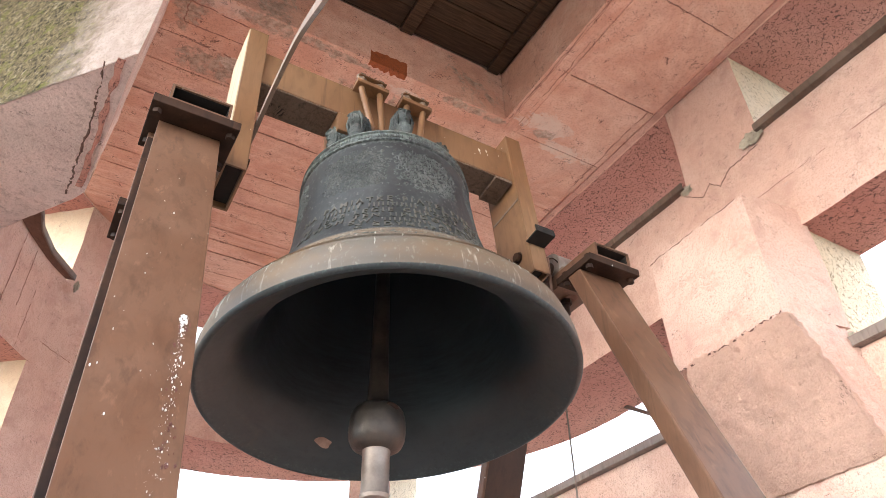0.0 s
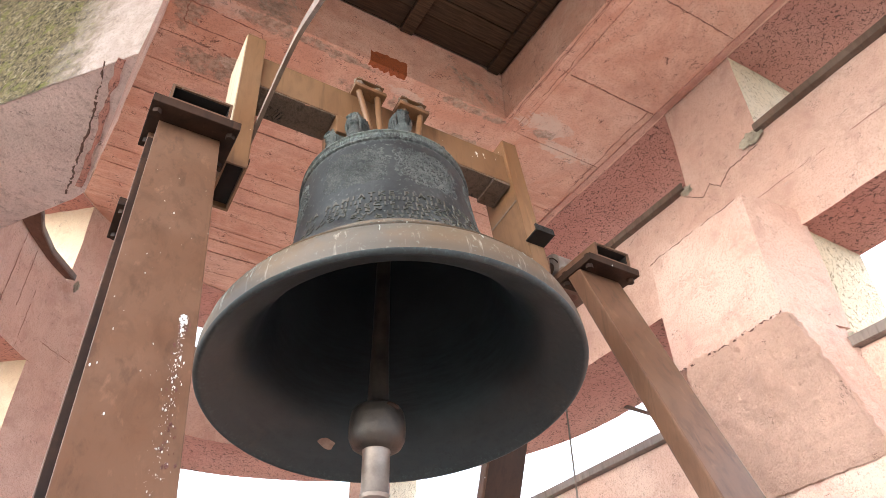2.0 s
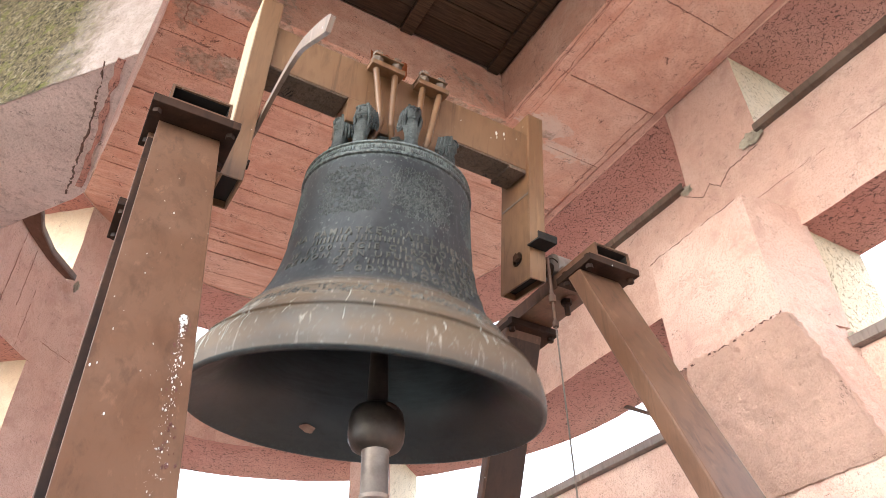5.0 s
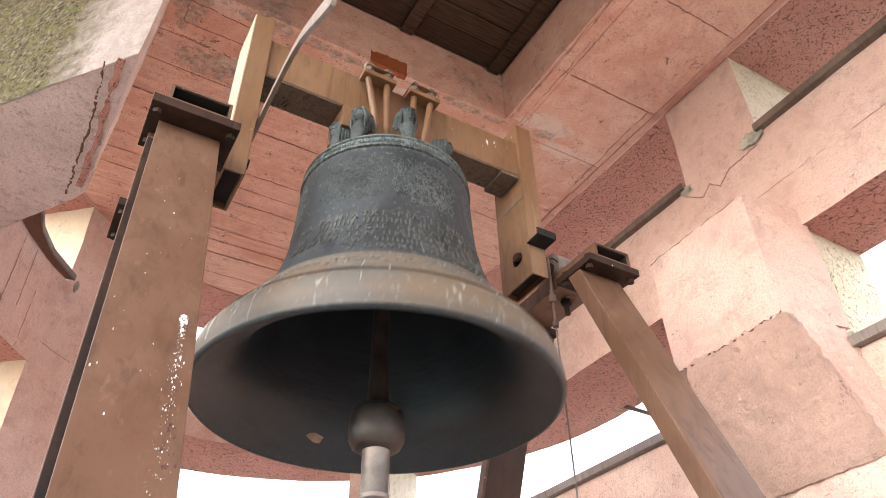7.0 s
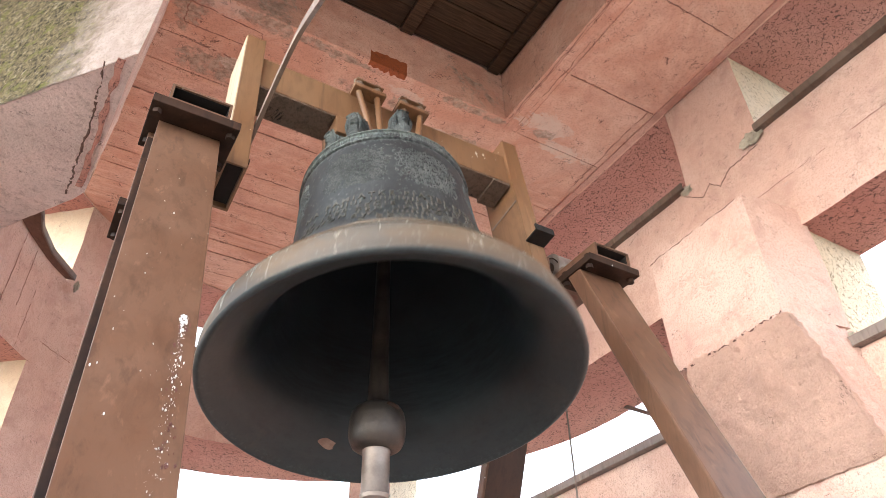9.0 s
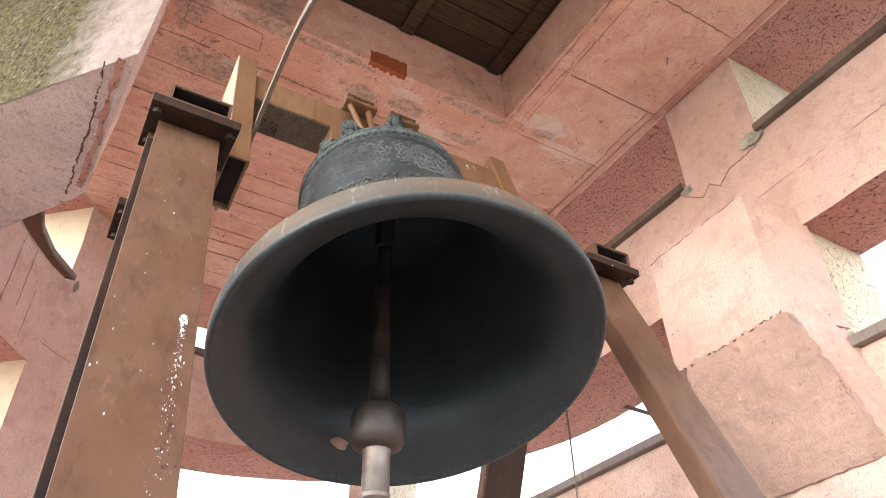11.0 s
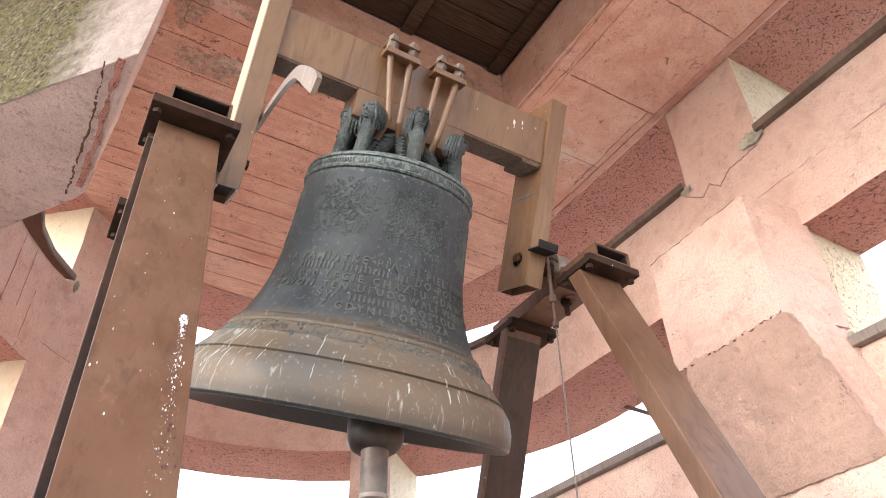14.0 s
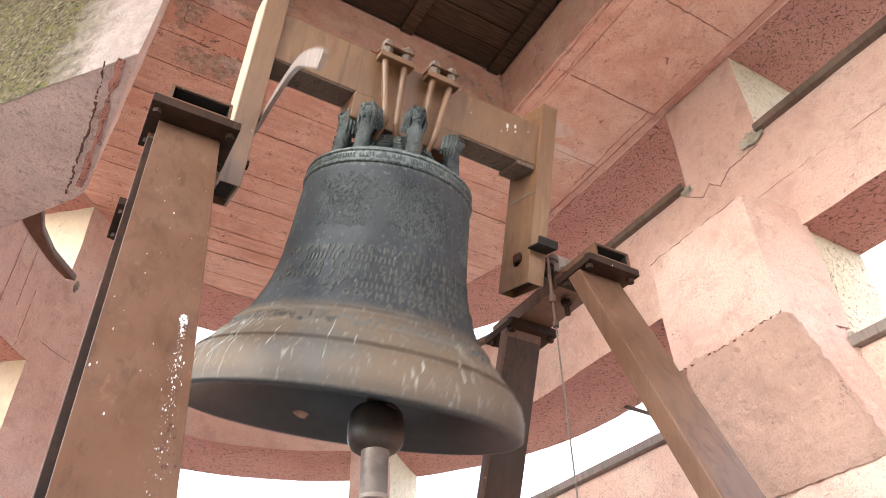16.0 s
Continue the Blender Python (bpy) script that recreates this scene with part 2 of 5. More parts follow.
def bronze(name, dark, light, dusty=True, bump=0.14, rough=0.58):
    """Weathered bell bronze: dark patina above, tan dust on the flare, pale streaks."""
    k = Mat(name)
    z = k.coord(2)
    mid, fine = k.noise(7, 6, 0.65), k.noise(60, 4, 0.6)
    run = k.noise(10, 5, 0.6, 0, k.space((5, 5, 0.5)))
    c = k.mix(k.ramp(mid, 0.35, 0.7), dark, light)
    if dusty:
        bloom = k.noise(3.5, 8, 0.72, 0.5, k.space((1, 1, 0.55)))
        c = k.mix(k.ramp(bloom, 0.50, 0.66, 0, 0.6), c, (0.072, 0.073, 0.071))
        c = k.mix(k.ramp(run, 0.58, 0.72, 0, 0.3), c, (0.12, 0.128, 0.12))
        top = k.ramp(k.plus(z, k.times(fine, 0.09)), 0.075, 0.13)
        c = k.mix(k.times(top, k.ramp(fine, 0.40, 0.55, 0.2, 0.9)), c, (0.15, 0.165, 0.15))
        low = k.ramp(k.plus(z, k.times(mid, 0.06)), -0.505, -0.575)
        c = k.mix(k.times(low, 0.85), c, (0.138, 0.093, 0.056))
        c = k.mix(k.times(low, k.ramp(k.noise(2.6, 6, 0.65), 0.44, 0.62, 0, 0.75)), c, (0.098, 0.088, 0.076))
        c = k.mix(k.times(low, k.ramp(run, 0.60, 0.70, 0, 0.6)), c, (0.40, 0.36, 0.30))
        # a darker brown band towards the lip
        worn = k.ramp(k.plus(z, k.times(mid, 0.04)), -0.80, -0.835, 0, 0.55)
        c = k.mix(worn, c, (0.062, 0.050, 0.040))
        c = k.mix(k.ramp(fine, 0.60, 0.70, 0, 0.45), c, (0.20, 0.21, 0.18))
        flecks = k.times(k.ramp(k.cells(21, "F1", k.space((1, 1, 0.6))), 0.05, 0.11, 1, 0), k.ramp(k.noise(4, 3), 0.50, 0.56))
        c = k.mix(k.times(flecks, 0.45), c, (0.34, 0.36, 0.32))
        drips = k.times(k.ramp(k.cells(9, "F1", k.space((1, 1, 0.28))), 0.05, 0.085, 1, 0), k.ramp(k.noise(3, 2), 0.60, 0.65))
        c = k.mix(k.times(drips, 0.5), c, (0.62, 0.62, 0.56))
    return k.finish(c, k.ramp(mid, 0.3, 0.7, rough, rough + 0.2), 0.15, (k.plus(k.times(fine, 0.5), mid), bump, 0.006 if bump < 0.5 else 0.03))


BRONZE = bronze("weathered_bronze", (0.0175, 0.018, 0.019), (0.049, 0.049, 0.049), True, 0.14, 0.50)

BRONZE.node_tree.nodes["Principled BSDF"].inputs["Specular IOR Level"].default_value = 0.3


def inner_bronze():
    """Dark inside with a painted sheen, rubbed in streaks and faintly green towards the lip."""
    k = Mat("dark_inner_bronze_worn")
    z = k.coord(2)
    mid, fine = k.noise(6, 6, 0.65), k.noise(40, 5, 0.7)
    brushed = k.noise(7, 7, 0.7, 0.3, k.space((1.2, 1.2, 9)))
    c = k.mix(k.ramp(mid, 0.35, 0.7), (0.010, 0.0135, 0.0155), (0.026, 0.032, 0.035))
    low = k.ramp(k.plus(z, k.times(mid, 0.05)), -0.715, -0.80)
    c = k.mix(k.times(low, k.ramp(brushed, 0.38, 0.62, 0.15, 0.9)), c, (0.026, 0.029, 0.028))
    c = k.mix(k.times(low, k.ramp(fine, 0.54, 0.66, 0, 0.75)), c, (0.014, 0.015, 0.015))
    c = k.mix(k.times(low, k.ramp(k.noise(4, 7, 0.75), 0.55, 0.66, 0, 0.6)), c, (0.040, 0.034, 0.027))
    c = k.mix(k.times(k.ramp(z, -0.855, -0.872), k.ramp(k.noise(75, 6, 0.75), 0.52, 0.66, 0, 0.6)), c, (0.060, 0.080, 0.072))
    # less gloss towards the crown
    dulling = k.plus(k.ramp(z, -0.45, -0.15, 0.40, 0.85), k.ramp(mid, 0.3, 0.7, -0.06, 0.1))
    # reflected daylight painted as a paler bluish band halfway up
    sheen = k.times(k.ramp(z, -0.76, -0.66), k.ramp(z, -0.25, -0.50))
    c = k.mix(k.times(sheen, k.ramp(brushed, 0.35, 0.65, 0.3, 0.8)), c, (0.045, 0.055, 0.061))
    return k.finish(c, dulling, k.ramp(sheen, 0, 1, 0.15, 0.55), (k.plus(fine, brushed), 0.14, 0.005))


BRONZE_IN = inner_bronze()
BRONZE_IN.node_tree.nodes["Principled BSDF"].inputs["Specular IOR Level"].default_value = 0.5
VERDIGRIS = bronze("green_grey_bronze", (0.016, 0.018, 0.017), (0.105, 0.112, 0.102), False, 0.9)
LETTER = bronze("raised_letter_bronze", (0.046, 0.044, 0.037), (0.105, 0.096, 0.076), False)


def wood(name, base, dark):
    k = Mat(name)
    grain = k.noise(5, 6, 0.65, 0.5, k.space((1.0, 14, 14)))
    c = k.mix(k.ramp(grain, 0.35, 0.68), base, dark)
    info = k.t.nodes.new("ShaderNodeObjectInfo").outputs["Random"]
    c = k.mix(k.ramp(info, 0, 1, 0, 0.45), c, dark)
    return k.finish(c, 0.75, 0, (grain, 0.4, 0.006))


WOOD = wood("dark_stained_boards", (0.088, 0.049, 0.027), (0.018, 0.011, 0.007))
WOOD.node_tree.nodes["Principled BSDF"].inputs["Specular IOR Level"].default_value = 0.2
RUST = coarse("rust_patch", (0.38, 0.098, 0.026), (0.10, 0.030, 0.012))
GREY_PATCH = coarse("bare_cement", (0.50, 0.46, 0.36), (0.30, 0.26, 0.19))
WHITE = coarse("white_droppings", (0.66, 0.64, 0.60), (0.36, 0.34, 0.32))
MAROON = coarse("maroon_undercoat", (0.125, 0.052, 0.040), (0.085, 0.034, 0.027))
CHALK = coarse("chalky_runs", (0.40, 0.39, 0.345), (0.20, 0.19, 0.165))
IRON = bronze("clapper_iron", (0.034, 0.029, 0.026), (0.100, 0.078, 0.062), False, 0.4, 0.36)
IRON.node_tree.nodes["Principled BSDF"].inputs["Metallic"].default_value = 0.6
TAIL = bronze("worn_clapper_tail", (0.14, 0.098, 0.076), (0.33, 0.275, 0.235), False, 0.14, 0.34)
TAIL.node_tree.nodes["Principled BSDF"].inputs["Metallic"].default_value = 0.5
RUSTY_IRON = bronze("rusty_iron_shaft", (0.065, 0.030, 0.018), (0.15, 0.082, 0.052), False)
DIRT = coarse("caked_dirt_on_steel", (0.145, 0.095, 0.062), (0.016, 0.011, 0.008))
JOINT = coarse("dirty_joint", (0.40, 0.21, 0.16), (0.24, 0.12, 0.09))
CRUMB = coarse("crumbling_mortar", (0.42, 0.25, 0.19), (0.22, 0.13, 0.10))
ROPE = coarse("old_rope", (0.21, 0.165, 0.135), (0.12, 0.09, 0.07))
FLOOR = coarse("concrete_floor", (0.62, 0.59, 0.54), (0.42, 0.39, 0.35))
GROUND = coarse("far_ground", (0.20, 0.20, 0.15), (0.12, 0.12, 0.08))


# ---------------------------------------------------------------- mesh helpers
def put(name, bm, material, parent=None, label="", m=None):
    me = bpy.data.meshes.new(name)
    bmesh.ops.recalc_face_normals(bm, faces=bm.faces[:])
    bm.to_mesh(me)
    bm.free()
    me.materials.append(material)
    ob = new(name, me)
    if parent is not None:
        ob.parent = parent
    if m is not None:
        ob.matrix_basis = m
    if label:
        ob["label"] = label
    return ob


def part(name, bm, material, parent, label=""):
    return put(name, bm, material, parent, label)


def thing(name, label, category, m=None, group="", kind=""):
    ob = new(name)
    if m is not None:
        ob.matrix_basis = m
    return tagged(ob, label, category, group, kind)


def smooth(ob, angle=40):
    me = ob.data
    me.polygons.foreach_set("use_smooth", [True] * len(me.polygons))
    me.set_sharp_from_angle(angle=radians(angle))
    return ob


def box(bm, x0, x1, y0, y1, z0, z1, bevel=0.0, m=None):
    r = bmesh.ops.create_cube(bm, size=1.0)
    mat = Matrix.Translation(((x0 + x1) / 2, (y0 + y1) / 2, (z0 + z1) / 2)) @ Matrix.Diagonal((x1 - x0, y1 - y0, z1 - z0, 1))
    if m is not None:
        mat = m @ mat
    bmesh.ops.transform(bm, matrix=mat, verts=r["verts"])
    if bevel:
        es = list({e for v in r["verts"] for e in v.link_edges})
        bmesh.ops.bevel(bm, geom=es, offset=bevel, segments=2, affect="EDGES", profile=0.6)
    return bm


def rod(bm, a, b, r0, r1=None, n=12):
    """A capped round bar from a to b."""
    a, b = Vector(a), Vector(b)
    m = Matrix.Translation((a + b) / 2) @ (b - a).to_track_quat("Z", "Y").to_matrix().to_4x4()
    bmesh.ops.create_cone(bm, cap_ends=True, segments=n, radius1=r0, radius2=r0 if r1 is None else r1, depth=(b - a).length, matrix=m)
    return bm


def lathe(bm, profile, n=48, m=None):
    """Turn (radius, height) round z; radius 0 closes."""
    rings = []
    for r, z in profile:
        if r < 1e-5:
            rings.append([bm.verts.new((0, 0, z))])
        else:
            rings.append([bm.verts.new((r * math.cos(2 * math.pi * i / n), r * math.sin(2 * math.pi * i / n), z)) for i in range(n)])
    for a, b in zip(rings, rings[1:]):
        for i in range(n):
            j = (i + 1) % n
            if len(a) == 1 and len(b) == 1:
                continue
            if len(a) == 1:
                bm.faces.new((a[0], b[i], b[j]))
            elif len(b) == 1:
                bm.faces.new((a[i], a[j], b[0]))
            else:
                bm.faces.new((a[i], a[j], b[j], b[i]))
    if m is not None:
        bmesh.ops.transform(bm, matrix=m, verts=[v for r in rings for v in r])
    return bm


def prism(bm, foot, z0, z1):
    """An upright solid over a footprint."""
    lo = [bm.verts.new((x, y, z0)) for x, y in foot]
    hi = [bm.verts.new((x, y, z1)) for x, y in foot]
    n = len(foot)
    bm.faces.new(lo[::-1])
    bm.faces.new(hi)
    for i in range(n):
        bm.faces.new((lo[i], lo[(i + 1) % n], hi[(i + 1) % n], hi[i]))
    return bm


# ---------------------------------------------------------------- the tower room
CX, CY, RI, RO, RW, RS = 0.47, 2.5, 2.25, 3.13, 2.18, 2.42      # apse centre, inner and outer radius, inner radii on the west
SOUTH = -4.4
Z_FLOOR, Z_SILL, Z_HEAD, Z_SILL2, Z_CEIL, Z_TOP = -3.55, -0.07, 0.82, 1.66, 2.5, 3.4


def station(s):
    """Inner and outer points of the wall at a station: below 0 the east side (metres south of the apse),
    0 to 180 round the apse, past 180 the west side (metres south)."""
    if s < 0:
        return (CX + RI, CY + s), (CX + RO, CY + s)
    if s > 180:
        return (CX - RS, CY - (s - 180)), (CX - RO, CY - (s - 180))
    c, n = math.cos(radians(s)), math.sin(radians(s))
    q = min(max((s - 90) / 45, 0), 1)
    r = RI + (RW - RI) * q * q * (3 - 2 * q)
    q = min(max((s - 156) / 24, 0), 1)
    r += (RS - RW) * q * q
    return (CX + r * c, CY + r * n), (CX + RO * c, CY + RO * n)


def wall_piece(bm, s0, s1, z0, z1, thin=0.0):
    """A stretch of the wall from station s0 to s1, solid from inner to outer face."""
    stops = [s0] + [v for v in [0, *range(4, 180, 4), 180] if s0 < v < s1] + [s1]
    ring = []
    for s in stops:
        (ix, iy), (ox, oy) = station(s)
        ox -= thin
        ring.append([bm.verts.new(v) for v in ((ix, iy, z0), (ox, oy, z0), (ox, oy, z1), (ix, iy, z1))])
    bm.faces.new(ring[0])
    bm.faces.new(ring[-1][::-1])
    for a, b in zip(ring, ring[1:]):
        for i in range(4):
            j = (i + 1) % 4
            bm.faces.new((a[i], b[i], b[j], a[j]))
    return bm


END = CY - SOUTH
structure = {}


def wall(name, bm, material=PINK, label="faded pink plaster wall of the round-ended tower"):
    ob = put(name, bm, material)
    tagged(ob, label, "wall", kind="structure")
    structure[name] = ob
    return ob


def facing(ob, rules):
    """Give faces that point a certain way another render coat."""
    me = ob.data
    for p in me.polygons:
        for mat, test in rules:
            if test(p.normal, p.center):
                if mat.name not in me.materials:
                    me.materials.append(mat)
                p.material_index = list(me.materials).index(mat)
                break
    return ob


def across(n, c):
    """True for jamb faces, which stand across the run of the wall."""
    if abs(n.z) > 0.5:
        return False
    if c.y > CY + 0.02:
        out = Vector((c.x - CX, c.y - CY, 0)).normalized()
    else:
        out = Vector((1 if c.x > CX else -1, 0, 0))
    return abs(n.dot(out)) < 0.5




def weather(ob, step=0.15, amount=0.008):
    """Make a plastered piece slightly uneven, the same at shared edges."""
    bm = bmesh.new()
    bm.from_mesh(ob.data)
    for _ in range(8):
        long = [e for e in bm.edges if e.calc_length() > step * 1.5]
        if not long or len(bm.verts) > 9000:
            break
        bmesh.ops.subdivide_edges(bm, edges=long, cuts=1, use_grid_fill=True)
    for v in bm.verts:
        v.co += (noise.noise_vector(v.co * 2.3) + 0.7 * noise.noise_vector(v.co * 9)) * amount
    bm.to_mesh(ob.data)
    bm.free()
    return smooth(ob, 35)


SOFFIT = (ROUGH_RED, lambda n, c: n.z < -0.5)
REVEAL = (CREAM, lambda n, c: across(n, c) and c.x > 0)
REVEAL_WEST = (SMOOTH_CREAM, lambda n, c: across(n, c) and c.x <= 0)
Z_PARAPET = -2.55
wall("wall_lower", wall_piece(bmesh.new(), -4.1, 180.9, Z_FLOOR, Z_SILL))
# unseen southern stretches: low parapets and posts added to let light in
wall("wall_parapet_east", wall_piece(bmesh.new(), -END, -4.1, Z_FLOOR, Z_PARAPET), label="unseen low pink plaster parapet that lets light in")
wall("wall_parapet_west", wall_piece(bmesh.new(), 180.9, 180 + END, Z_FLOOR, Z_PARAPET), label="unseen low pink plaster parapet that lets light in")
wall("wall_post_east", wall_piece(bmesh.new(), -END, -6.2, Z_PARAPET, Z_HEAD), label="unseen pink plaster corner post")
wall("wall_post_west", wall_piece(bmesh.new(), 186.2, 180 + END, Z_PARAPET, Z_CEIL), label="unseen pink plaster corner post")
facing(wall("wall_band", wall_piece(bmesh.new(), -2.3, 180.9, Z_HEAD, Z_SILL2)), [SOFFIT])
facing(wall("wall_band_east", wall_piece(bmesh.new(), -END, -2.3, Z_HEAD, Z_SILL2, 0.27)), [SOFFIT])
facing(wall("wall_upper", wall_piece(bmesh.new(), -END, 180 + END, Z_CEIL, Z_TOP)), [SOFFIT])
LOWER_PIERS = [(-4.7, -4.1), (-2.74, -1.75), (45, 55.5), (128, 142.5), (172, 177), (180.5, 180.9)]
UPPER_PIERS = [(-END, -5.3), (-4.9, -4.3), (-2.72, -2.05), (45, 55.5), (126, 139), (172, 177), (180.5, 180.9)]
for i, (a, b) in enumerate(LOWER_PIERS):
    facing(wall("wall_pier_low_%d" % (i + 1), wall_piece(bmesh.new(), a, b, Z_SILL, Z_HEAD, 0.27 if a < 0 else 0.0), label="pink plaster pier between the lower openings"), [REVEAL, REVEAL_WEST])
for i, (a, b) in enumerate(UPPER_PIERS):
    facing(wall("wall_pier_high_%d" % (i + 1), wall_piece(bmesh.new(), a, b, Z_SILL2, Z_CEIL), label="pink plaster pier between the upper openings"), [REVEAL, REVEAL_WEST])
# unseen south side, its gap sized to set the light from behind
wall("wall_south", box(bmesh.new(), CX - RO, CX + RO, SOUTH - 0.5, SOUTH, Z_FLOOR, -1.7), label="unseen low pink plaster parapet that lets light in")
wall("wall_south_lintel", box(bmesh.new(), CX - RO, CX + RO, SOUTH - 0.5, SOUTH, Z_SILL2, Z_TOP), label="unseen pink plaster lintel over the wide south light opening")
for key in ("wall_band", "wall_band_east", "wall_upper", "wall_pier_low_2", "wall_pier_low_3", "wall_pier_low_4", "wall_pier_high_3", "wall_pier_high_4", "wall_pier_high_5"):
    weather(structure[key])
foot = [station(s)[1] for s in [-END, *range(0, 181, 6), 180 + END]]
# floor out of view, its colour made pale to bounce light upwards
ob = put("floor", prism(bmesh.new(), foot, Z_FLOOR - 0.3, Z_FLOOR), FLOOR)
tagged(ob, "worn bare concrete floor of the bell chamber", "floor", kind="structure")
ob = put("roof", prism(bmesh.new(), foot, Z_TOP, Z_TOP + 0.2), PINK)
tagged(ob, "concrete roof slab over the bell chamber", "roof", kind="structure")

# ceiling: panels round the hatch and formwork boards over the apse
HX0, HX1, HY0, HY1, Z_COVER = -1.35, 1.58, -1.15, 1.125, 3.05


def half(y):
    return RI if y <= CY else math.sqrt(max(RI * RI - (y - CY) ** 2, 0.0))


def board(bm, y0, y1, z, x0=None, x1=None):
    ys = [y0 + (y1 - y0) * i / 5 for i in range(6)]
    left = [(x0 if x0 is not None else CX - half(y), y) for y in ys]
    right = [(x1 if x1 is not None else CX + half(y), y) for y in ys]
    if x0 is not None:
        left = [left[0], left[-1]]
    if x1 is not None:
        right = [right[0], right[-1]]
    return prism(bm, right + left[::-1], z, z + 0.1)


bm = bmesh.new()
G, W = 0.003, 0.09
for y0, y1 in ((SOUTH, -2.1), (-2.1, HY0 - W)):
    board(bm, y0 + G, y1 - G, Z_CEIL + 0.002, CX - RI, CX + RI)
for y0, y1, dz in ((HY0 - W, -0.36, 0.002), (-0.36, 0.50, 0.006), (0.50, HY1 + W, 0.002), (HY1 + W, 1.615, 0.003)):
    if y1 <= HY1 + W:
        board(bm, y0 + G, y1 - G, Z_CEIL + dz, HX1 + W, CX + RI)
        board(bm, y0 + G, y1 - G, Z_CEIL + dz, CX - RI, HX0 - W)
    else:
        board(bm, y0 + G, y1 - G, Z_CEIL + dz)
edges = [1.615, 1.92, 2.27, 2.54, 2.81, 3.03, 3.24, 3.47, 3.70, 3.90, 4.10, 4.28, 4.45, 4.74]
for i, (y0, y1) in enumerate(zip(edges, edges[1:])):
    board(bm, y0 + 0.004, y1 - 0.004, Z_CEIL + (0.012, 0.008, 0.003, 0.010, 0.016, 0.011, 0.006, 0.010, 0.014, 0.008, 0.002, 0.007, 0.010)[i])
for y0, y1 in ((SOUTH, HY0 - W), *zip([HY1 + W] + edges[:-1], edges)):
    board(bm, y0, y1, Z_CEIL + 0.019)
board(bm, HY0 - W, HY1 + W, Z_CEIL + 0.019, HX1 + W, CX + RI)
board(bm, HY0 - W, HY1 + W, Z_CEIL + 0.019, CX - RI, HX0 - W)
ceiling = put("ceiling", bm, CEIL_FLAKED)
weather(ceiling, 0.16, 0.004)
tagged(ceiling, "pink painted concrete ceiling with shuttering joints and stains", "ceiling", kind="structure")
for i, (x0, x1, y0, y1) in enumerate(((HX0 - W, HX0, HY0 - W, HY1 + W), (HX1, HX1 + W, HY0 - W, HY1 + W), (HX0, HX1, HY0 - W, HY0), (HX0, HX1, HY1, HY1 + W))):
    bm = box(bmesh.new(), x0, x1, y0, y1, Z_CEIL - 0.012, Z_COVER, 0.006)
    if i == 1:
        box(bm, x0 + 0.035, x0 + 0.055, y0, y1, Z_CEIL - 0.022, Z_CEIL - 0.0125, 0.003)
        box(bm, x1 + 0.075, x1 + 0.10, y0, y1, Z_CEIL - 0.006, Z_CEIL + 0.03, 0.003)
    if i < 2:
        xa, xb = (x0 - 0.035, x0) if i == 0 else (x1, x1 + 0.035)
        box(bm, xa, xb, y0, y1, Z_CEIL - 0.006, Z_CEIL + 0.05, 0.004)
    ob = put("hatch_lining_%d" % (i + 1), bm, CEIL_FLAKED)
    tagged(ob, "pink plastered lining of the square ceiling hatch", "trim", kind="structure")

bm = box(bmesh.new(), CX + RI - 0.085, CX + RI - 0.03, SOUTH, CY, Z_CEIL - 0.014, Z_CEIL + 0.03, 0.006)
ob = put("ceiling_trim", bm, CEIL)
tagged(ob, "low plaster bead along the ceiling edge", "trim", kind="structure")

hatch = thing("hatch_cover", "dark stained wooden board cover closing the ceiling hatch", "hatch", pose(0, 0, Z_COVER))
y = HY0
k = 0
while y < HY1 - 0.02:
    w = (0.21, 0.19, 0.23, 0.20)[k % 4]
    part("board", box(bmesh.new(), HX0, HX1, y, min(y + w, HY1) - 0.006, 0.0 + 0.004 * (k % 3), 0.035, 0.004), WOOD, hatch)
    y += w
    k += 1
for x in (HX1 - 0.16, HX1 - 1.0, HX1 - 1.9):
    part("batten", box(bmesh.new(), x, x + 0.11, HY0 + 0.01, HY1 - 0.01, -0.05, -0.001, 0.006), WOOD, hatch)
part("batten", box(bmesh.new(), HX0, HX1 - 1.01, 0.62, 0.73, -0.06, -0.001, 0.006), WOOD, hatch)
part("slide_bolt", rod(box(bmesh.new(), 0.10, 0.30, 0.46, 0.50, -0.025, -0.004, 0.003), (0.02, 0.48, -0.03), (0.36, 0.48, -0.03), 0.012), DARKSTEEL, hatch, "dark iron slide bolt")


def rough_block(bm, foot, z0, z1, step=0.06, amount=0.012, seed=0.0, grit=0.35):
    """An upright block with worn, uneven faces."""
    prism(bm, foot, z0, z1)
    for _ in range(12):
        long = [e for e in bm.edges if e.calc_length() > step * 1.6]
        if not long or len(bm.verts) > 40000:
            break
        bmesh.ops.subdivide_edges(bm, edges=long, cuts=1, use_grid_fill=True)
    bmesh.ops.recalc_face_normals(bm, faces=bm.faces[:])
    bm.normal_update()
    for v in bm.verts:
        p = v.co * 3.1 + Vector((seed, seed, seed))
        d = noise.noise(p) + 0.6 * noise.noise(p * 3.7) + grit * noise.noise(p * 11)
        v.co += v.normal * d * amount
    return bm


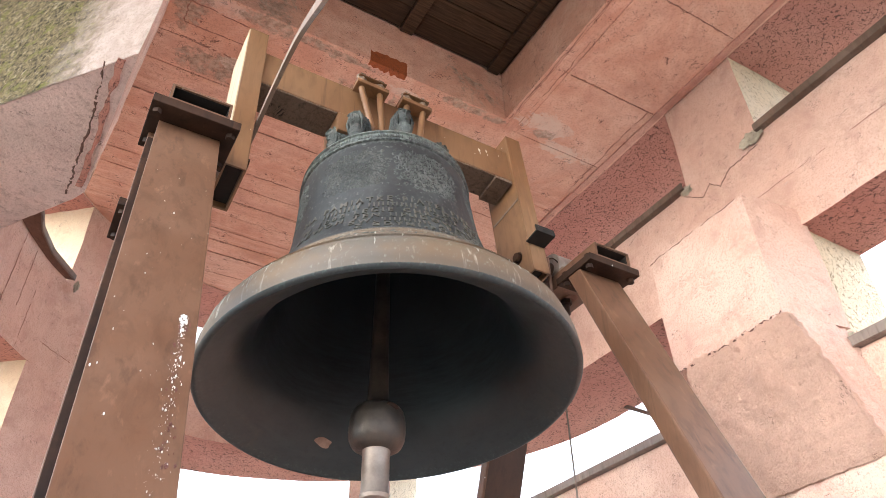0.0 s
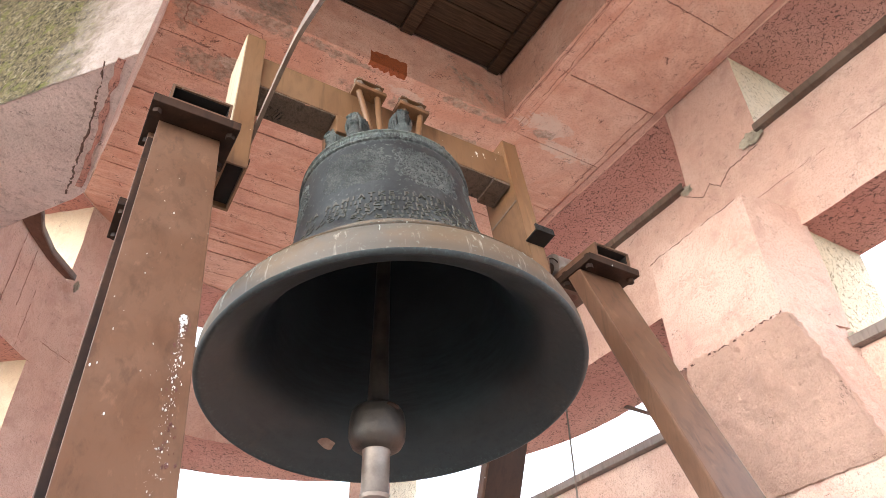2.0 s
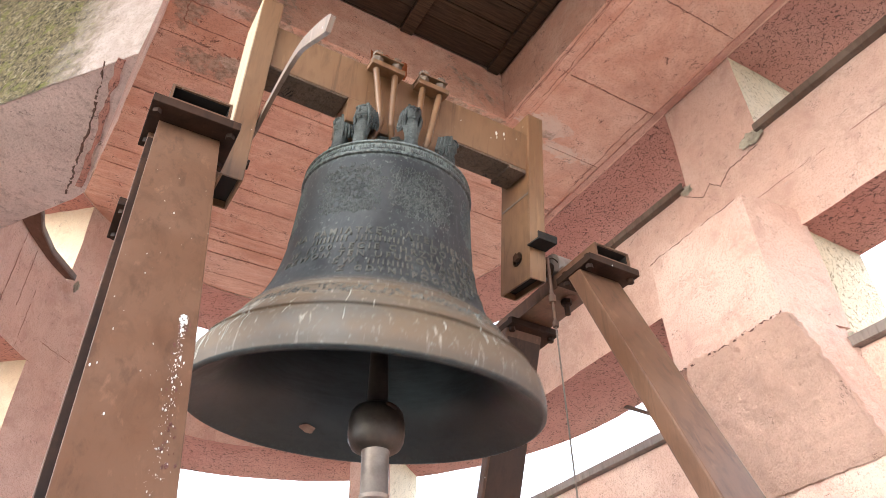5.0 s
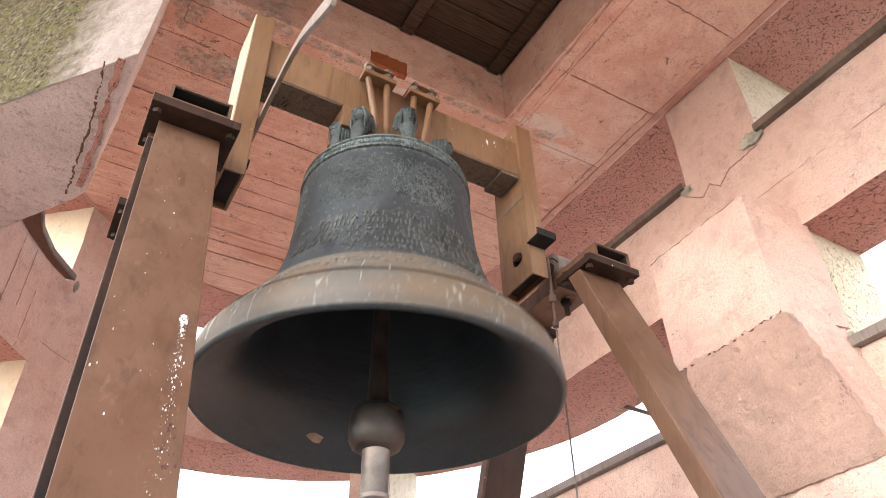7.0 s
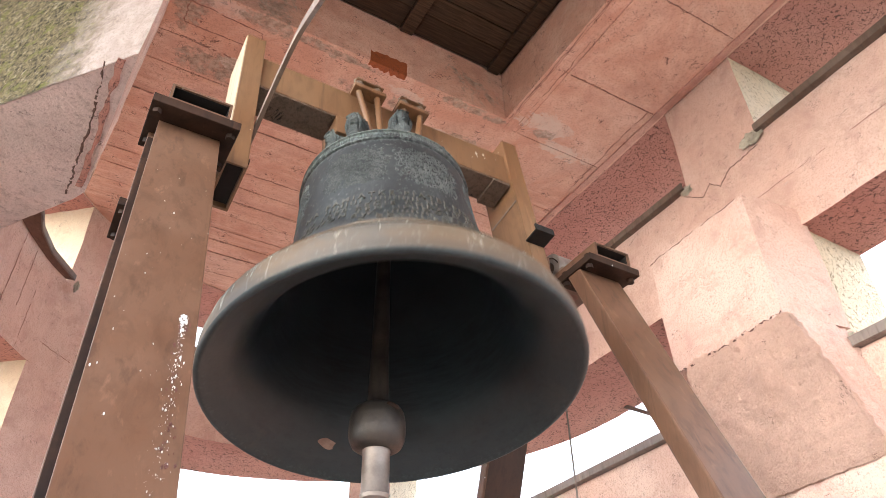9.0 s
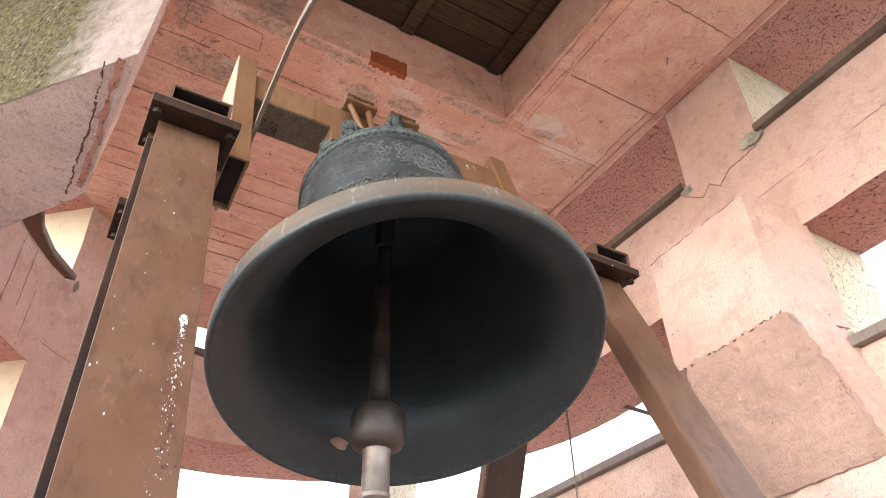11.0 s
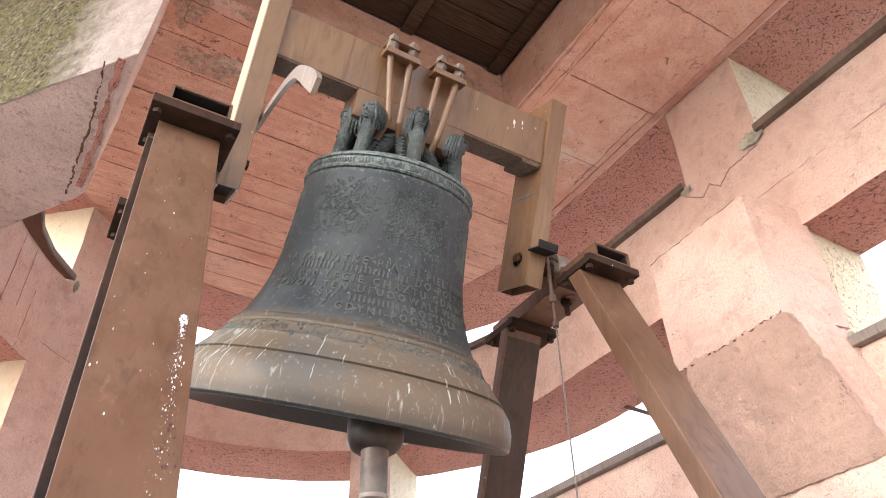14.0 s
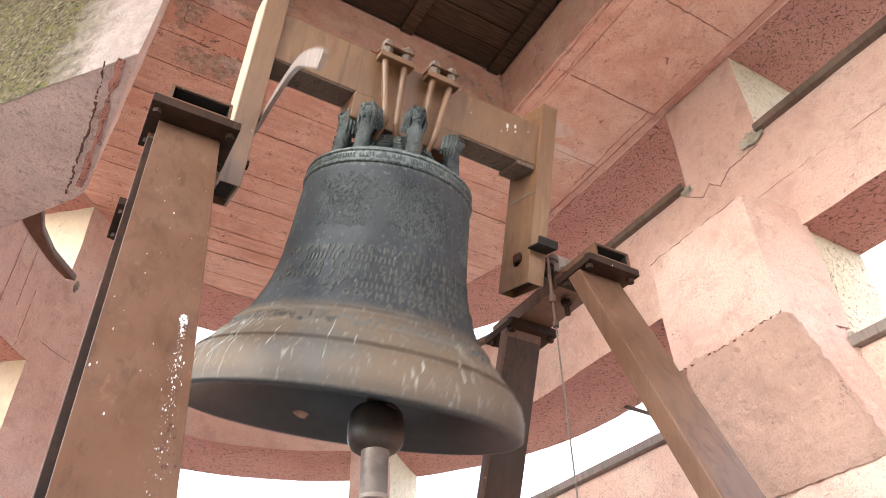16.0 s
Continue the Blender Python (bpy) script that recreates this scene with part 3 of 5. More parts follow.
# the buttress on the east side, with the coarser, splayed block under it
ob = smooth(put("wall_buttress", rough_block(bmesh.new(), [(2.30, -0.19), (2.76, -0.27), (2.76, 0.80), (2.30, 0.61)], 0.085, 0.945, 0.05, 0.010, 3), PINK), 50)
tagged(ob, "smooth pink plastered buttress with a cracked foot", "buttress", kind="structure")
bm = rough_block(bmesh.new(), [(2.265, -0.225), (2.76, -0.285), (2.76, 0.84), (2.28, 0.50)], -0.80, 0.08, 0.022, 0.016, 7, 1.6)
for v in bm.verts:
    south = max(0.0, min(1.0, (0.25 - v.co.y) / 0.45))
    near = max(0.0, min(1.0, (2.76 - v.co.x) / 0.49))
    v.co.y += (v.co.z - 0.08) * (0.10 + 0.21 * near) * south
    if v.co.z > 0.05:
        v.co.z += 0.022 * noise.noise(v.co * 9) + 0.012 * noise.noise(v.co * 31)
ob = smooth(put("wall_buttress_base", bm, ROUGH_PINK), 50)
facing(ob, [(PINK, lambda n, c: n.y < -0.5 and c.x > 2.34 and c.y < -0.1)])
tagged(ob, "coarse pink rendered base of the buttress", "buttress", kind="structure")
bm = rough_block(bmesh.new(), [(2.275, -0.49), (2.76, -0.36), (2.76, 0.84), (2.29, 0.50)], Z_FLOOR, -0.795, 0.12, 0.008, 9)
ob = smooth(put("wall_buttress_foot", bm, PINK), 50)
tagged(ob, "smooth pink plastered foot of the buttress", "buttress", kind="structure")
# the hanging block on the west side
bm = rough_block(bmesh.new(), [(-1.112, 0.396), (-1.178, 1.537), (-1.23, 1.633), (-1.569, 2.133), (-2.15, 2.9), (-2.15, 1.70), (-1.646, 1.05)], 0.82, 2.52, 0.07, 0.008, 11)
for v in bm.verts:
    if v.co.z < 0.86:
        v.co.z += 0.012 * noise.noise(v.co * 17) + 0.008 * noise.noise(v.co * 41)
    v.co.x += (v.co.z - 0.82) * 0.045 * max(0.0, min(1.0, (v.co.x + 1.6) / 0.4))
ob = smooth(put("wall_corner_block", bm, PINK), 50)
facing(ob, [(MOSS, lambda n, c: n.y < -0.35), (PALE_COARSE, lambda n, c: n.z < -0.5)])
structure["wall_corner_block"] = ob
tagged(ob, "weathered pale pink wall block with moss and a coarse underside", "wall", kind="structure")


# steel angles along the sills
def sill_bar(name, s0, s1, z, h=0.062, reach=0.055):
    bm = bmesh.new()
    stops = [s0] + [v for v in [0, *range(4, 180, 4), 180] if s0 < v < s1] + [s1]
    ring = []
    for s in stops:
        (ix, iy), (ox, oy) = station(s)
        d = Vector((ox - ix, oy - iy, 0)).normalized()
        a = Vector((ix, iy, z)) - d * reach
        pts = [a + Vector((0, 0, 0.004)), a + Vector((0, 0, h)), a + d * 0.010 + Vector((0, 0, h)), a + d * 0.012 + Vector((0, 0, 0.014)), a + d * 0.20 + Vector((0, 0, 0.014)), a + d * 0.20 + Vector((0, 0, 0.004))]
        ring.append([bm.verts.new(p) for p in pts])
    bm.faces.new(ring[0])
    bm.faces.new(ring[-1][::-1])
    for a, b in zip(ring, ring[1:]):
        for i in range(6):
            j = (i + 1) % 6
            bm.faces.new((a[i], b[i], b[j], a[j]))
    ob = put(name, bm, SILLSTEEL)
    return tagged(ob, "dull brown steel angle edging a window sill", "sill", kind="structure")


n = 1
for piers, z in ((LOWER_PIERS, Z_SILL), (UPPER_PIERS, Z_SILL2)):
    for (a, b), (c, e) in zip(piers, piers[1:]):
        if z > 0 and 120 < b < 160:
            continue
        rail = sill_bar("sill_edge_%d" % n, b + 0.005, c - 0.005, z)
        # lower rails take a paler steel, the stronger daylight put into its colour
        if z < 0:
            rail.data.materials[0] = LOWSILL
        n += 1

# the west rail: straight lengths set inside the curve, on a rusty flat plate
CHORD = [(-1.125, 3.890), (-1.335, 3.575), (-1.443, 3.293), (-1.478, 3.051), (-1.56, 2.62)]
wallside = [station(s)[0] for s in (140, 144, 148, 152, 156, 160, 164, 168, 172)]
bm = bmesh.new()
for (x0, y0), (x1, y1), (w0, w1, w2) in zip(CHORD, CHORD[1:], ((0, 1, 2), (2, 3, 4), (4, 5, 6), (6, 7, 8))):
    prism(bm, [(x0, y0), (x1, y1), wallside[w2], wallside[w1], wallside[w0]], Z_SILL2 - 0.004, Z_SILL2 + 0.004)
tagged(put("sill_plate", bm, RUSTPLATE), "rusty brown flat steel plate under a window rail", "sill", kind="structure")
bm = bmesh.new()
for (x0, y0), (x1, y1) in zip(CHORD, CHORD[1:]):
    d = Vector((y1 - y0, x0 - x1, 0)).normalized() * 0.010
    prism(bm, [(x0, y0), (x1, y1), (x1 + d.x, y1 + d.y), (x0 + d.x, y0 + d.y)], Z_SILL2 - 0.006, Z_SILL2 + 0.05)
tagged(put("sill_edge_west", bm, LOWSILL), "grey steel rail in straight lengths along a curved sill", "sill", kind="structure")

ob = put("ground", prism(bmesh.new(), [(-2500, -2500), (2500, -2500), (2500, 2500), (-2500, 2500)], -24, -23), GROUND)
tagged(ob, "distant open ground below the tower", "ground", kind="structure")
ob = put("tower_shaft", prism(bmesh.new(), foot, -23, Z_FLOOR - 0.3), PINK)
tagged(ob, "pink plastered shaft of the tower below the belfry", "wall", kind="structure")

# ---------------------------------------------------------------- the steel frame
LEAN = radians(21.66)
frame_thing = thing("steel_trestle", "brown painted steel trestle that carries the bell", "trestle")


def leg(x0, x1, side, y, depth):
    """A splayed leg of box section whose middle meets the cap at y; side -1 leans south, 1 north."""
    bm = bmesh.new()
    length = 3.8
    m = Matrix.Translation((0, y, -0.165)) @ Matrix.Rotation(side * LEAN, 4, "X")
    if x0 < 0 and side < 0:
        # a channel, open to the west
        d = depth / 2
        box(bm, x0, x1, -d, -d + 0.009, -length, 0.1, 0.002, m)
        box(bm, x0 - 0.018, x1, d - 0.009, d, -length, 0.1, 0.002, m)
        box(bm, x1 - 0.012, x1 - 0.0005, -d + 0.0092, d - 0.0092, -length, 0.1, 0, m)
    else:
        box(bm, x0, x1, -depth / 2, depth / 2, -length, 0.1, 0.007, m)
    # cut level under its plate and on the floor
    bmesh.ops.bisect_plane(bm, geom=bm.verts[:] + bm.edges[:] + bm.faces[:], plane_co=(0, 0, -0.165), plane_no=(0, 0, 1), clear_outer=True)
    bmesh.ops.bisect_plane(bm, geom=bm.verts[:] + bm.edges[:] + bm.faces[:], plane_co=(0, 0, Z_FLOOR), plane_no=(0, 0, -1), clear_outer=True)
    bmesh.ops.holes_fill(bm, edges=bm.edges[:], sides=30)
    ob = part("leg", bm, BROWN, frame_thing)
    # thin dark plates, painted as the shade in the channel's open side
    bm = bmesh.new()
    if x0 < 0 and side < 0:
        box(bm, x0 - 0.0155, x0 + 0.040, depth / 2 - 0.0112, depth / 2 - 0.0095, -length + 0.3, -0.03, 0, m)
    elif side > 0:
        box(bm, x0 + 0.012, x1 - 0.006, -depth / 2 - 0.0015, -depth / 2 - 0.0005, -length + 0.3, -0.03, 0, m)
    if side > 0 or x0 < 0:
        part("shade_plate", bm, WEB_SHADE if side > 0 else DARKSTEEL, ob, "thin dark plate painted as shade")
    else:
        bm.free()
    return ob


def hollow_beam(x0, x1, y0, y1, z0, z1, t):
    """A rectangular tube along y with open ends."""
    bm = bmesh.new()
    box(bm, x0, x1, y0, y1, z1 - t, z1, 0.002)
    box(bm, x0, x1, y0, y1, z0, z0 + t, 0.002)
    box(bm, x0, x0 + t, y0, y1, z0 + t, z1 - t)
    box(bm, x1 - t, x1, y0, y1, z0 + t, z1 - t)
    return bm


for x0, x1 in ((-0.948, -0.745), (0.850, 1.042)):
    part("beam", hollow_beam(x0, x1, -0.33, 0.48, -0.128, -0.055, 0.009), BROWN, frame_thing)
    # black sleeve and stops added to paint the shade inside the open tube
    part("tube_shade", hollow_beam(x0 + 0.0095, x1 - 0.0095, -0.322, 0.472, -0.1185, -0.0645, 0.001), BLACKSTEEL, frame_thing, "black sleeve painted as shade inside the tube")
    for ya in (-0.12, 0.30):
        part("end_shade", box(bmesh.new(), x0 + 0.011, x1 - 0.011, ya, ya + 0.02, -0.117, -0.066), BLACKSTEEL, frame_thing, "black stop painted as the tube's inner shade")
    for side in (-1, 1):
        lx = (-0.954, -0.750) if x0 < 0 else ((0.812, 1.037) if side < 0 else (0.806, 1.015))
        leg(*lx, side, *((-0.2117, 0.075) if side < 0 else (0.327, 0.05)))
        y0, y1 = (-0.335, -0.10) if side < 0 else (0.25, 0.49)
        plate = part("cap_plate", box(bmesh.new(), x0 - 0.045, x1 + 0.04, y0, y1, -0.165, -0.130, 0.003), DARKSTEEL, frame_thing, "dark rusty cap plate")
        for bx in (x0 - 0.02, x1 + 0.018):
            for by in (y0 + 0.04, y1 - 0.04):
                part("bolt", rod(bmesh.new(), (bx, by, -0.185), (bx, by, -0.1655), 0.016, n=6), DARKSTEEL, plate)
                part("nut", rod(bmesh.new(), (bx, by, -0.1295), (bx, by, -0.112), 0.016, n=6), DARKSTEEL, plate)
    xi = x1 - 0.03 if x0 < 0 else x0 + 0.03
    inner = -1 if x0 < 0 else 1
    bx0, bx1 = sorted((xi - inner * 0.02, xi + inner * 0.09))
    bm = box(bmesh.new(), bx0, bx1, -0.10, 0.10, -0.0545, -0.030, 0.004)
    rod(bm, (bx0, 0, 0.005), (bx1, 0, 0.005), 0.078, n=28)
    smooth(part("bearing", bm, GREYSTEEL, frame_thing, "dull brown bearing housing"), 40)

# ---------------------------------------------------------------- the bell, its yoke and clapper
bell = thing("church_bell", "large weathered bronze church bell swinging under a steel yoke", "bell")
OUTER = [(0.6568, -0.872), (0.6575, -0.850), (0.655, -0.815), (0.641, -0.765), (0.614, -0.728), (0.604, -0.723), (0.602, -0.719), (0.609, -0.714),
         (0.583, -0.690), (0.560, -0.664), (0.550, -0.652), (0.549, -0.646), (0.538, -0.640), (0.528, -0.632), (0.516, -0.614), (0.507, -0.602), (0.509, -0.597), (0.507, -0.589), (0.495, -0.584),
         (0.492, -0.580), (0.494, -0.573), (0.489, -0.567), (0.474, -0.562), (0.456, -0.530), (0.436, -0.485), (0.417, -0.440), (0.401, -0.390), (0.388, -0.335), (0.378, -0.280), (0.370, -0.220),
         (0.364, -0.150), (0.360, -0.080), (0.356, 0.000), (0.352, 0.048), (0.360, 0.052), (0.362, 0.060), (0.354, 0.066), (0.350, 0.100), (0.357, 0.104), (0.354, 0.114), (0.335, 0.129), (0.300, 0.142), (0.240, 0.150),
         (0.170, 0.165), (0.150, 0.172), (0.0, 0.175)]
INNER = [(0.6568, -0.872), (0.6545, -0.8765), (0.6475, -0.883), (0.640, -0.8835), (0.634, -0.879), (0.600, -0.852), (0.560, -0.826), (0.526, -0.797), (0.502, -0.765), (0.478, -0.730), (0.455, -0.660), (0.425, -0.570), (0.395, -0.460), (0.368, -0.340), (0.343, -0.200), (0.330, -0.080), (0.320, -0.020), (0.304, 0.025), (0.280, 0.055), (0.245, 0.076), (0.200, 0.090), (0.140, 0.098), (0.07, 0.101), (0.0, 0.102)]
smooth(part("bell_body", lathe(bmesh.new(), OUTER, 128), BRONZE, bell), 35)
smooth(part("bell_inside", lathe(bmesh.new(), INNER, 96), BRONZE_IN, bell, "dark bronze inner face of the bell"), 50)


def radius(z):
    pts = sorted((b, a) for a, b in OUTER)
    for (z0, r0), (z1, r1) in zip(pts, pts[1:]):
        if z0 <= z <= z1 and z1 > z0:
            return r0 + (r1 - r0) * (z - z0) / (z1 - z0)
    return 0.35


def on_bell(a, z, out=0.0):
    r = radius(z) + out
    return Vector((r * math.cos(a), r * math.sin(a), z))


FRONT = radians(-114.0)


def wrap(bm, centre, z):
    """Bend flat lettering (x along, y up, z out) round the bell at height z."""
    for v in bm.verts:
        h = z + v.co.y
        r = radius(h)
        v.co = on_bell(centre + v.co.x / radius(z), h, v.co.z)
    return bm


def words(text, size, x0=None):
    cu = bpy.data.curves.new("letters", "FONT")
    cu.body, cu.size, cu.extrude, cu.resolution_u = text, size, 0.003, 2
    cu.offset = 0.0007
    cu.align_x = "LEFT" if x0 is not None else "CENTER"
    cu.space_character = 1.52
    tmp = bpy.data.objects.new("letters", cu)
    scene.collection.objects.link(tmp)
    bpy.context.view_layer.update()
    me = bpy.data.meshes.new_from_object(tmp.evaluated_get(bpy.context.evaluated_depsgraph_get()))
    bm = bmesh.new()
    bm.from_mesh(me)
    bpy.data.objects.remove(tmp)
    bpy.data.curves.remove(cu)
    bpy.data.meshes.remove(me)
    bmesh.ops.translate(bm, verts=bm.verts[:], vec=(x0 or 0.0, 0, 0.001))
    return bm


def glyphs(bm):
    """Split a flat line of lettering into its letters."""
    bm.verts.index_update()
    seen, islands = set(), []
    for v in bm.verts:
        if v in seen:
            continue
        todo, isl = [v], []
        seen.add(v)
        while todo:
            a = todo.pop()
            isl.append(a)
            for e in a.link_edges:
                o = e.other_vert(a)
                if o not in seen:
                    seen.add(o)
                    todo.append(o)
        islands.append([min(a.co.x for a in isl), max(a.co.x for a in isl), isl])
    islands.sort(key=lambda t: t[0])
    merged = []
    for lo, hi, isl in islands:
        if merged and lo < merged[-1][1] - 0.002:
            merged[-1][1] = max(hi, merged[-1][1])
            merged[-1][2] += isl
        else:
            merged.append([lo, hi, list(isl)])
    out = []
    for lo, hi, isl in merged:
        nb = bmesh.new()
        at = {v: nb.verts.new(v.co) for v in isl}
        for f in {f for v in isl for f in v.link_faces}:
            nb.faces.new([at[v] for v in f.verts])
        out.append(nb)
    bm.free()
    return out


def bars(lengths, height, x0):
    """Plain raised strokes for lettering that is not spelled out."""
    bm = bmesh.new()
    x = x0
    for w in lengths:
        n = max(1, int(w / (height * 0.42)))
        for i in range(n):
            a = x + i * w / n
            box(bm, a, a + height * 0.15, 0.02 * height, 0.70 * height, 0, 0.004)
        x += w + height * 0.6
    return bm


# what is spelled out, and plain strokes (lengths in metres) for the rest
LINES = [(-0.44, "NA PAMI\u0104TK\u0118 PI\u0104TEJ PIEL", (0.16,)), (-0.34, (0.15, 0.18, 0.05), "DO POLS", (0.06,)), (-0.44, "W 1000 LECIE CHRZTU GDA", (0.08,)),
         (-0.465, "DZWON TEN UFUDOWALI WIERN", (0.04,)), (-0.25, "\u015aW.", (0.17,), "APOSTO\u0141A"), (-0.23, "Z GDYNI-POG\u00d3RZA"), (-0.02, "A. D. 1997")]
for i, (x, *spans) in enumerate(LINES):
    line = new("inscription_line")
    line.parent = bell
    line["label"] = "line of raised cast lettering"
    for span in spans:
        bm = words(span, 0.040, x) if isinstance(span, str) else bars(span, 0.038, x)
        x = max(v.co.x for v in bm.verts) + 0.03
        for piece in glyphs(bm):
            part("letter", wrap(piece, FRONT + radians(12), -0.336 - 0.0378 * i), LETTER, line)


def sprig(bm, cx, cz, w, h, count, seed):
    """Cast foliage and scrolls in low relief."""
    rng = random.Random(seed)
    for _ in range(count):
        u, v = rng.uniform(-1, 1) * rng.uniform(0.6, 1), rng.uniform(-1, 1)
        if u * u * u * u + v * v * v * v > rng.uniform(0.5, 1.0):
            continue
        a, z = cx + u * w / 0.36, cz + v * h
        size, turn = rng.uniform(0.005, 0.011), rng.uniform(0, 2 * math.pi)
        out = Vector((math.cos(a), math.sin(a), 0))
        side = Vector((-math.sin(a), math.cos(a), 0))
        up = Vector((0, 0, 1))
        c = on_bell(a, z, 0.0)
        ring = []
        curl = rng.choice((-1, 1)) * rng.uniform(0.25, 0.75)
        for q in range(8):
            s = q / 7 * 2 - 1
            half_w = size * 0.27 * (1 - s * s) + 0.001
            d1 = side * math.cos(turn) + up * math.sin(turn)
            d2 = side * -math.sin(turn) + up * math.cos(turn)
            ring.append([bm.verts.new(c - d2 * half_w - out * 0.0012), bm.verts.new(c + out * 0.0026 * (1.1 - s * s)), bm.verts.new(c + d2 * half_w - out * 0.0012)])
            c = c + d1 * (size * 0.38)
            flat = math.hypot(c.x, c.y)
            fit = radius(c.z) / flat
            c = Vector((c.x * fit, c.y * fit, c.z))
            turn += curl
        for p, q in zip(ring, ring[1:]):
            bm.faces.new((p[0], q[0], q[1], p[1]))
            bm.faces.new((p[1], q[1], q[2], p[2]))
    return bm


RELIEF = bronze("relief_bronze", (0.036, 0.037, 0.035), (0.120, 0.126, 0.114), False)
for k, a in enumerate((-22, 24, 78, 140, 215, 280)):
    smooth(part("relief", sprig(bmesh.new(), FRONT + radians(a), -0.12, 0.150, 0.118, 760, 20 + k), RELIEF, bell, "cast relief emblem"), 60)
bm = bmesh.new()
rng = random.Random(5)
for i in range(190):
    a = 2 * math.pi * i / 190
    sprig(bm, a, -0.624 + 0.004 * math.sin(i * 2.1), 0.008, 0.017, 4, 300 + i)
smooth(part("leaf_frieze", bm, RELIEF, bell, "narrow cast leaf frieze"), 60)
wrap_bars = bars([rng.uniform(0.06, 0.16) for _ in range(22)], 0.026, -1.05)
rim = new("rim_lettering")
rim.parent = bell
rim["label"] = "small raised marks round the shoulder"
for piece in glyphs(wrap_bars):
    part("mark", wrap(piece, FRONT, 0.072), RELIEF, rim)


def crown_figure(a):
    """One of the cast loops of the crown: a slim bust with hair at its sides and a ribbed wing behind, kept plain."""
    bm = bmesh.new()
    n = 18
    path = [(0.262, 0.13, 0.036, 0.034), (0.266, 0.17, 0.031, 0.029), (0.264, 0.21, 0.028, 0.027), (0.258, 0.245, 0.029, 0.030), (0.254, 0.268, 0.033, 0.036), (0.254, 0.290, 0.026, 0.026),
            (0.258, 0.305, 0.024, 0.023), (0.258, 0.322, 0.032, 0.029), (0.256, 0.345, 0.037, 0.033), (0.252, 0.366, 0.035, 0.033), (0.246, 0.384, 0.026, 0.026), (0.242, 0.394, 0.010, 0.010)]
    back = [(0.215, 0.14, 0.022, 0.030), (0.175, 0.21, 0.024, 0.034), (0.13, 0.275, 0.026, 0.036), (0.08, 0.325, 0.03, 0.04)]
    for pts in (path, back):
        rings = [[bm.verts.new((r + d * math.cos(q), w * math.sin(q), z)) for q in [2 * math.pi * i / n for i in range(n)]] for r, z, d, w in pts]
        for p, q in zip(rings, rings[1:]):
            for i in range(n):
                bm.faces.new((p[i], p[(i + 1) % n], q[(i + 1) % n], q[i]))
        bm.faces.new(rings[0][::-1])
        bm.faces.new(rings[-1])
    # brow, nose, chin and cheeks
    for x, y, z, sx, sy, sz in ((0.285, 0, 0.360, 0.010, 0.026, 0.006), (0.293, 0, 0.345, 0.007, 0.006, 0.014), (0.283, 0, 0.322, 0.009, 0.012, 0.006), (0.281, 0, 0.310, 0.009, 0.010, 0.008), (0.280, 0.015, 0.336, 0.008, 0.009, 0.011), (0.280, -0.015, 0.336, 0.008, 0.009, 0.011)):
        bmesh.ops.create_icosphere(bm, subdivisions=2, radius=1.0, matrix=Matrix.Translation((x, y, z)) @ Matrix.Diagonal((sx, sy, sz, 1)))
    # hair falling past the face, and the cap of it
    for side in (-1, 1):
        for q in range(5):
            rod(bm, (0.268 - 0.012 * q, side * (0.020 + 0.004 * q), 0.384 - 0.004 * q), (0.266 - 0.014 * q, side * (0.036 + 0.002 * q), 0.318 - 0.006 * q), 0.0075, 0.0085, 8)
            rod(bm, (0.266 - 0.014 * q, side * (0.036 + 0.002 * q), 0.318 - 0.006 * q), (0.262 - 0.014 * q, side * (0.031 + 0.002 * q), 0.262 + 0.004 * q), 0.0085, 0.004, 8)
        # ribbed wing
        for q in range(7):
            r0, z0 = 0.236 - 0.012 * q, 0.155 + 0.020 * q
            rod(bm, (r0, side * 0.026, z0), (r0 - 0.085, side * (0.040 + 0.003 * q), z0 + 0.052), 0.0115, 0.0065, 7)
    for v in bm.verts:
        v.co += noise.noise_vector(v.co * 45 + Vector((a * 3, 0, 0))) * 0.0030 + noise.noise_vector(v.co * 110) * 0.0014
    bmesh.ops.transform(bm, matrix=Matrix.Rotation(a, 4, "Z"), verts=bm.verts[:])
    return bm


for a in (-174, -144, -97, -38, 6, 36, 83, 142):
    smooth(part("crown_loop", crown_figure(radians(a)), VERDIGRIS, bell, "green-grey cast crown figure"), 60)
smooth(part("crown_post", lathe(bmesh.new(), [(0.12, 0.16), (0.10, 0.22), (0.095, 0.335), (0, 0.335)], 24), BRONZE, bell))

# white runs down the flare
rng = random.Random(77)
bm = bmesh.new()
for lo, hi, count in ((-176, -150, 40), (-150, -120, 5), (-80, -52, 6), (-118, -90, 2)):
    for _ in range(count):
        a, z0 = radians(rng.uniform(lo, hi)), rng.uniform(-0.80, -0.60)
        z1, w = max(z0 - rng.uniform(0.012, 0.085), -0.862), rng.uniform(0.0012, 0.0042)
        prev = None
        for q in range(7):
            z = z0 + (z1 - z0) * q / 6
            half_w = (w * (0.35 + 0.65 * math.sin(math.pi * (q + 0.6) / 7)) * rng.uniform(0.7, 1.2)) / radius(z)
            cur = [bm.verts.new(on_bell(a - half_w, z, 0.0006)), bm.verts.new(on_bell(a, z, 0.0016)), bm.verts.new(on_bell(a + half_w, z, 0.0006))]
            if prev:
                bm.faces.new((prev[0], prev[1], cur[1], cur[0]))
                bm.faces.new((prev[1], prev[2], cur[2], cur[1]))
            prev = cur
            a += rng.gauss(0, 0.0012)
part("white_runs", bm, CHALK, bell, "chalky white runs of droppings")["kind"] = "stuff"

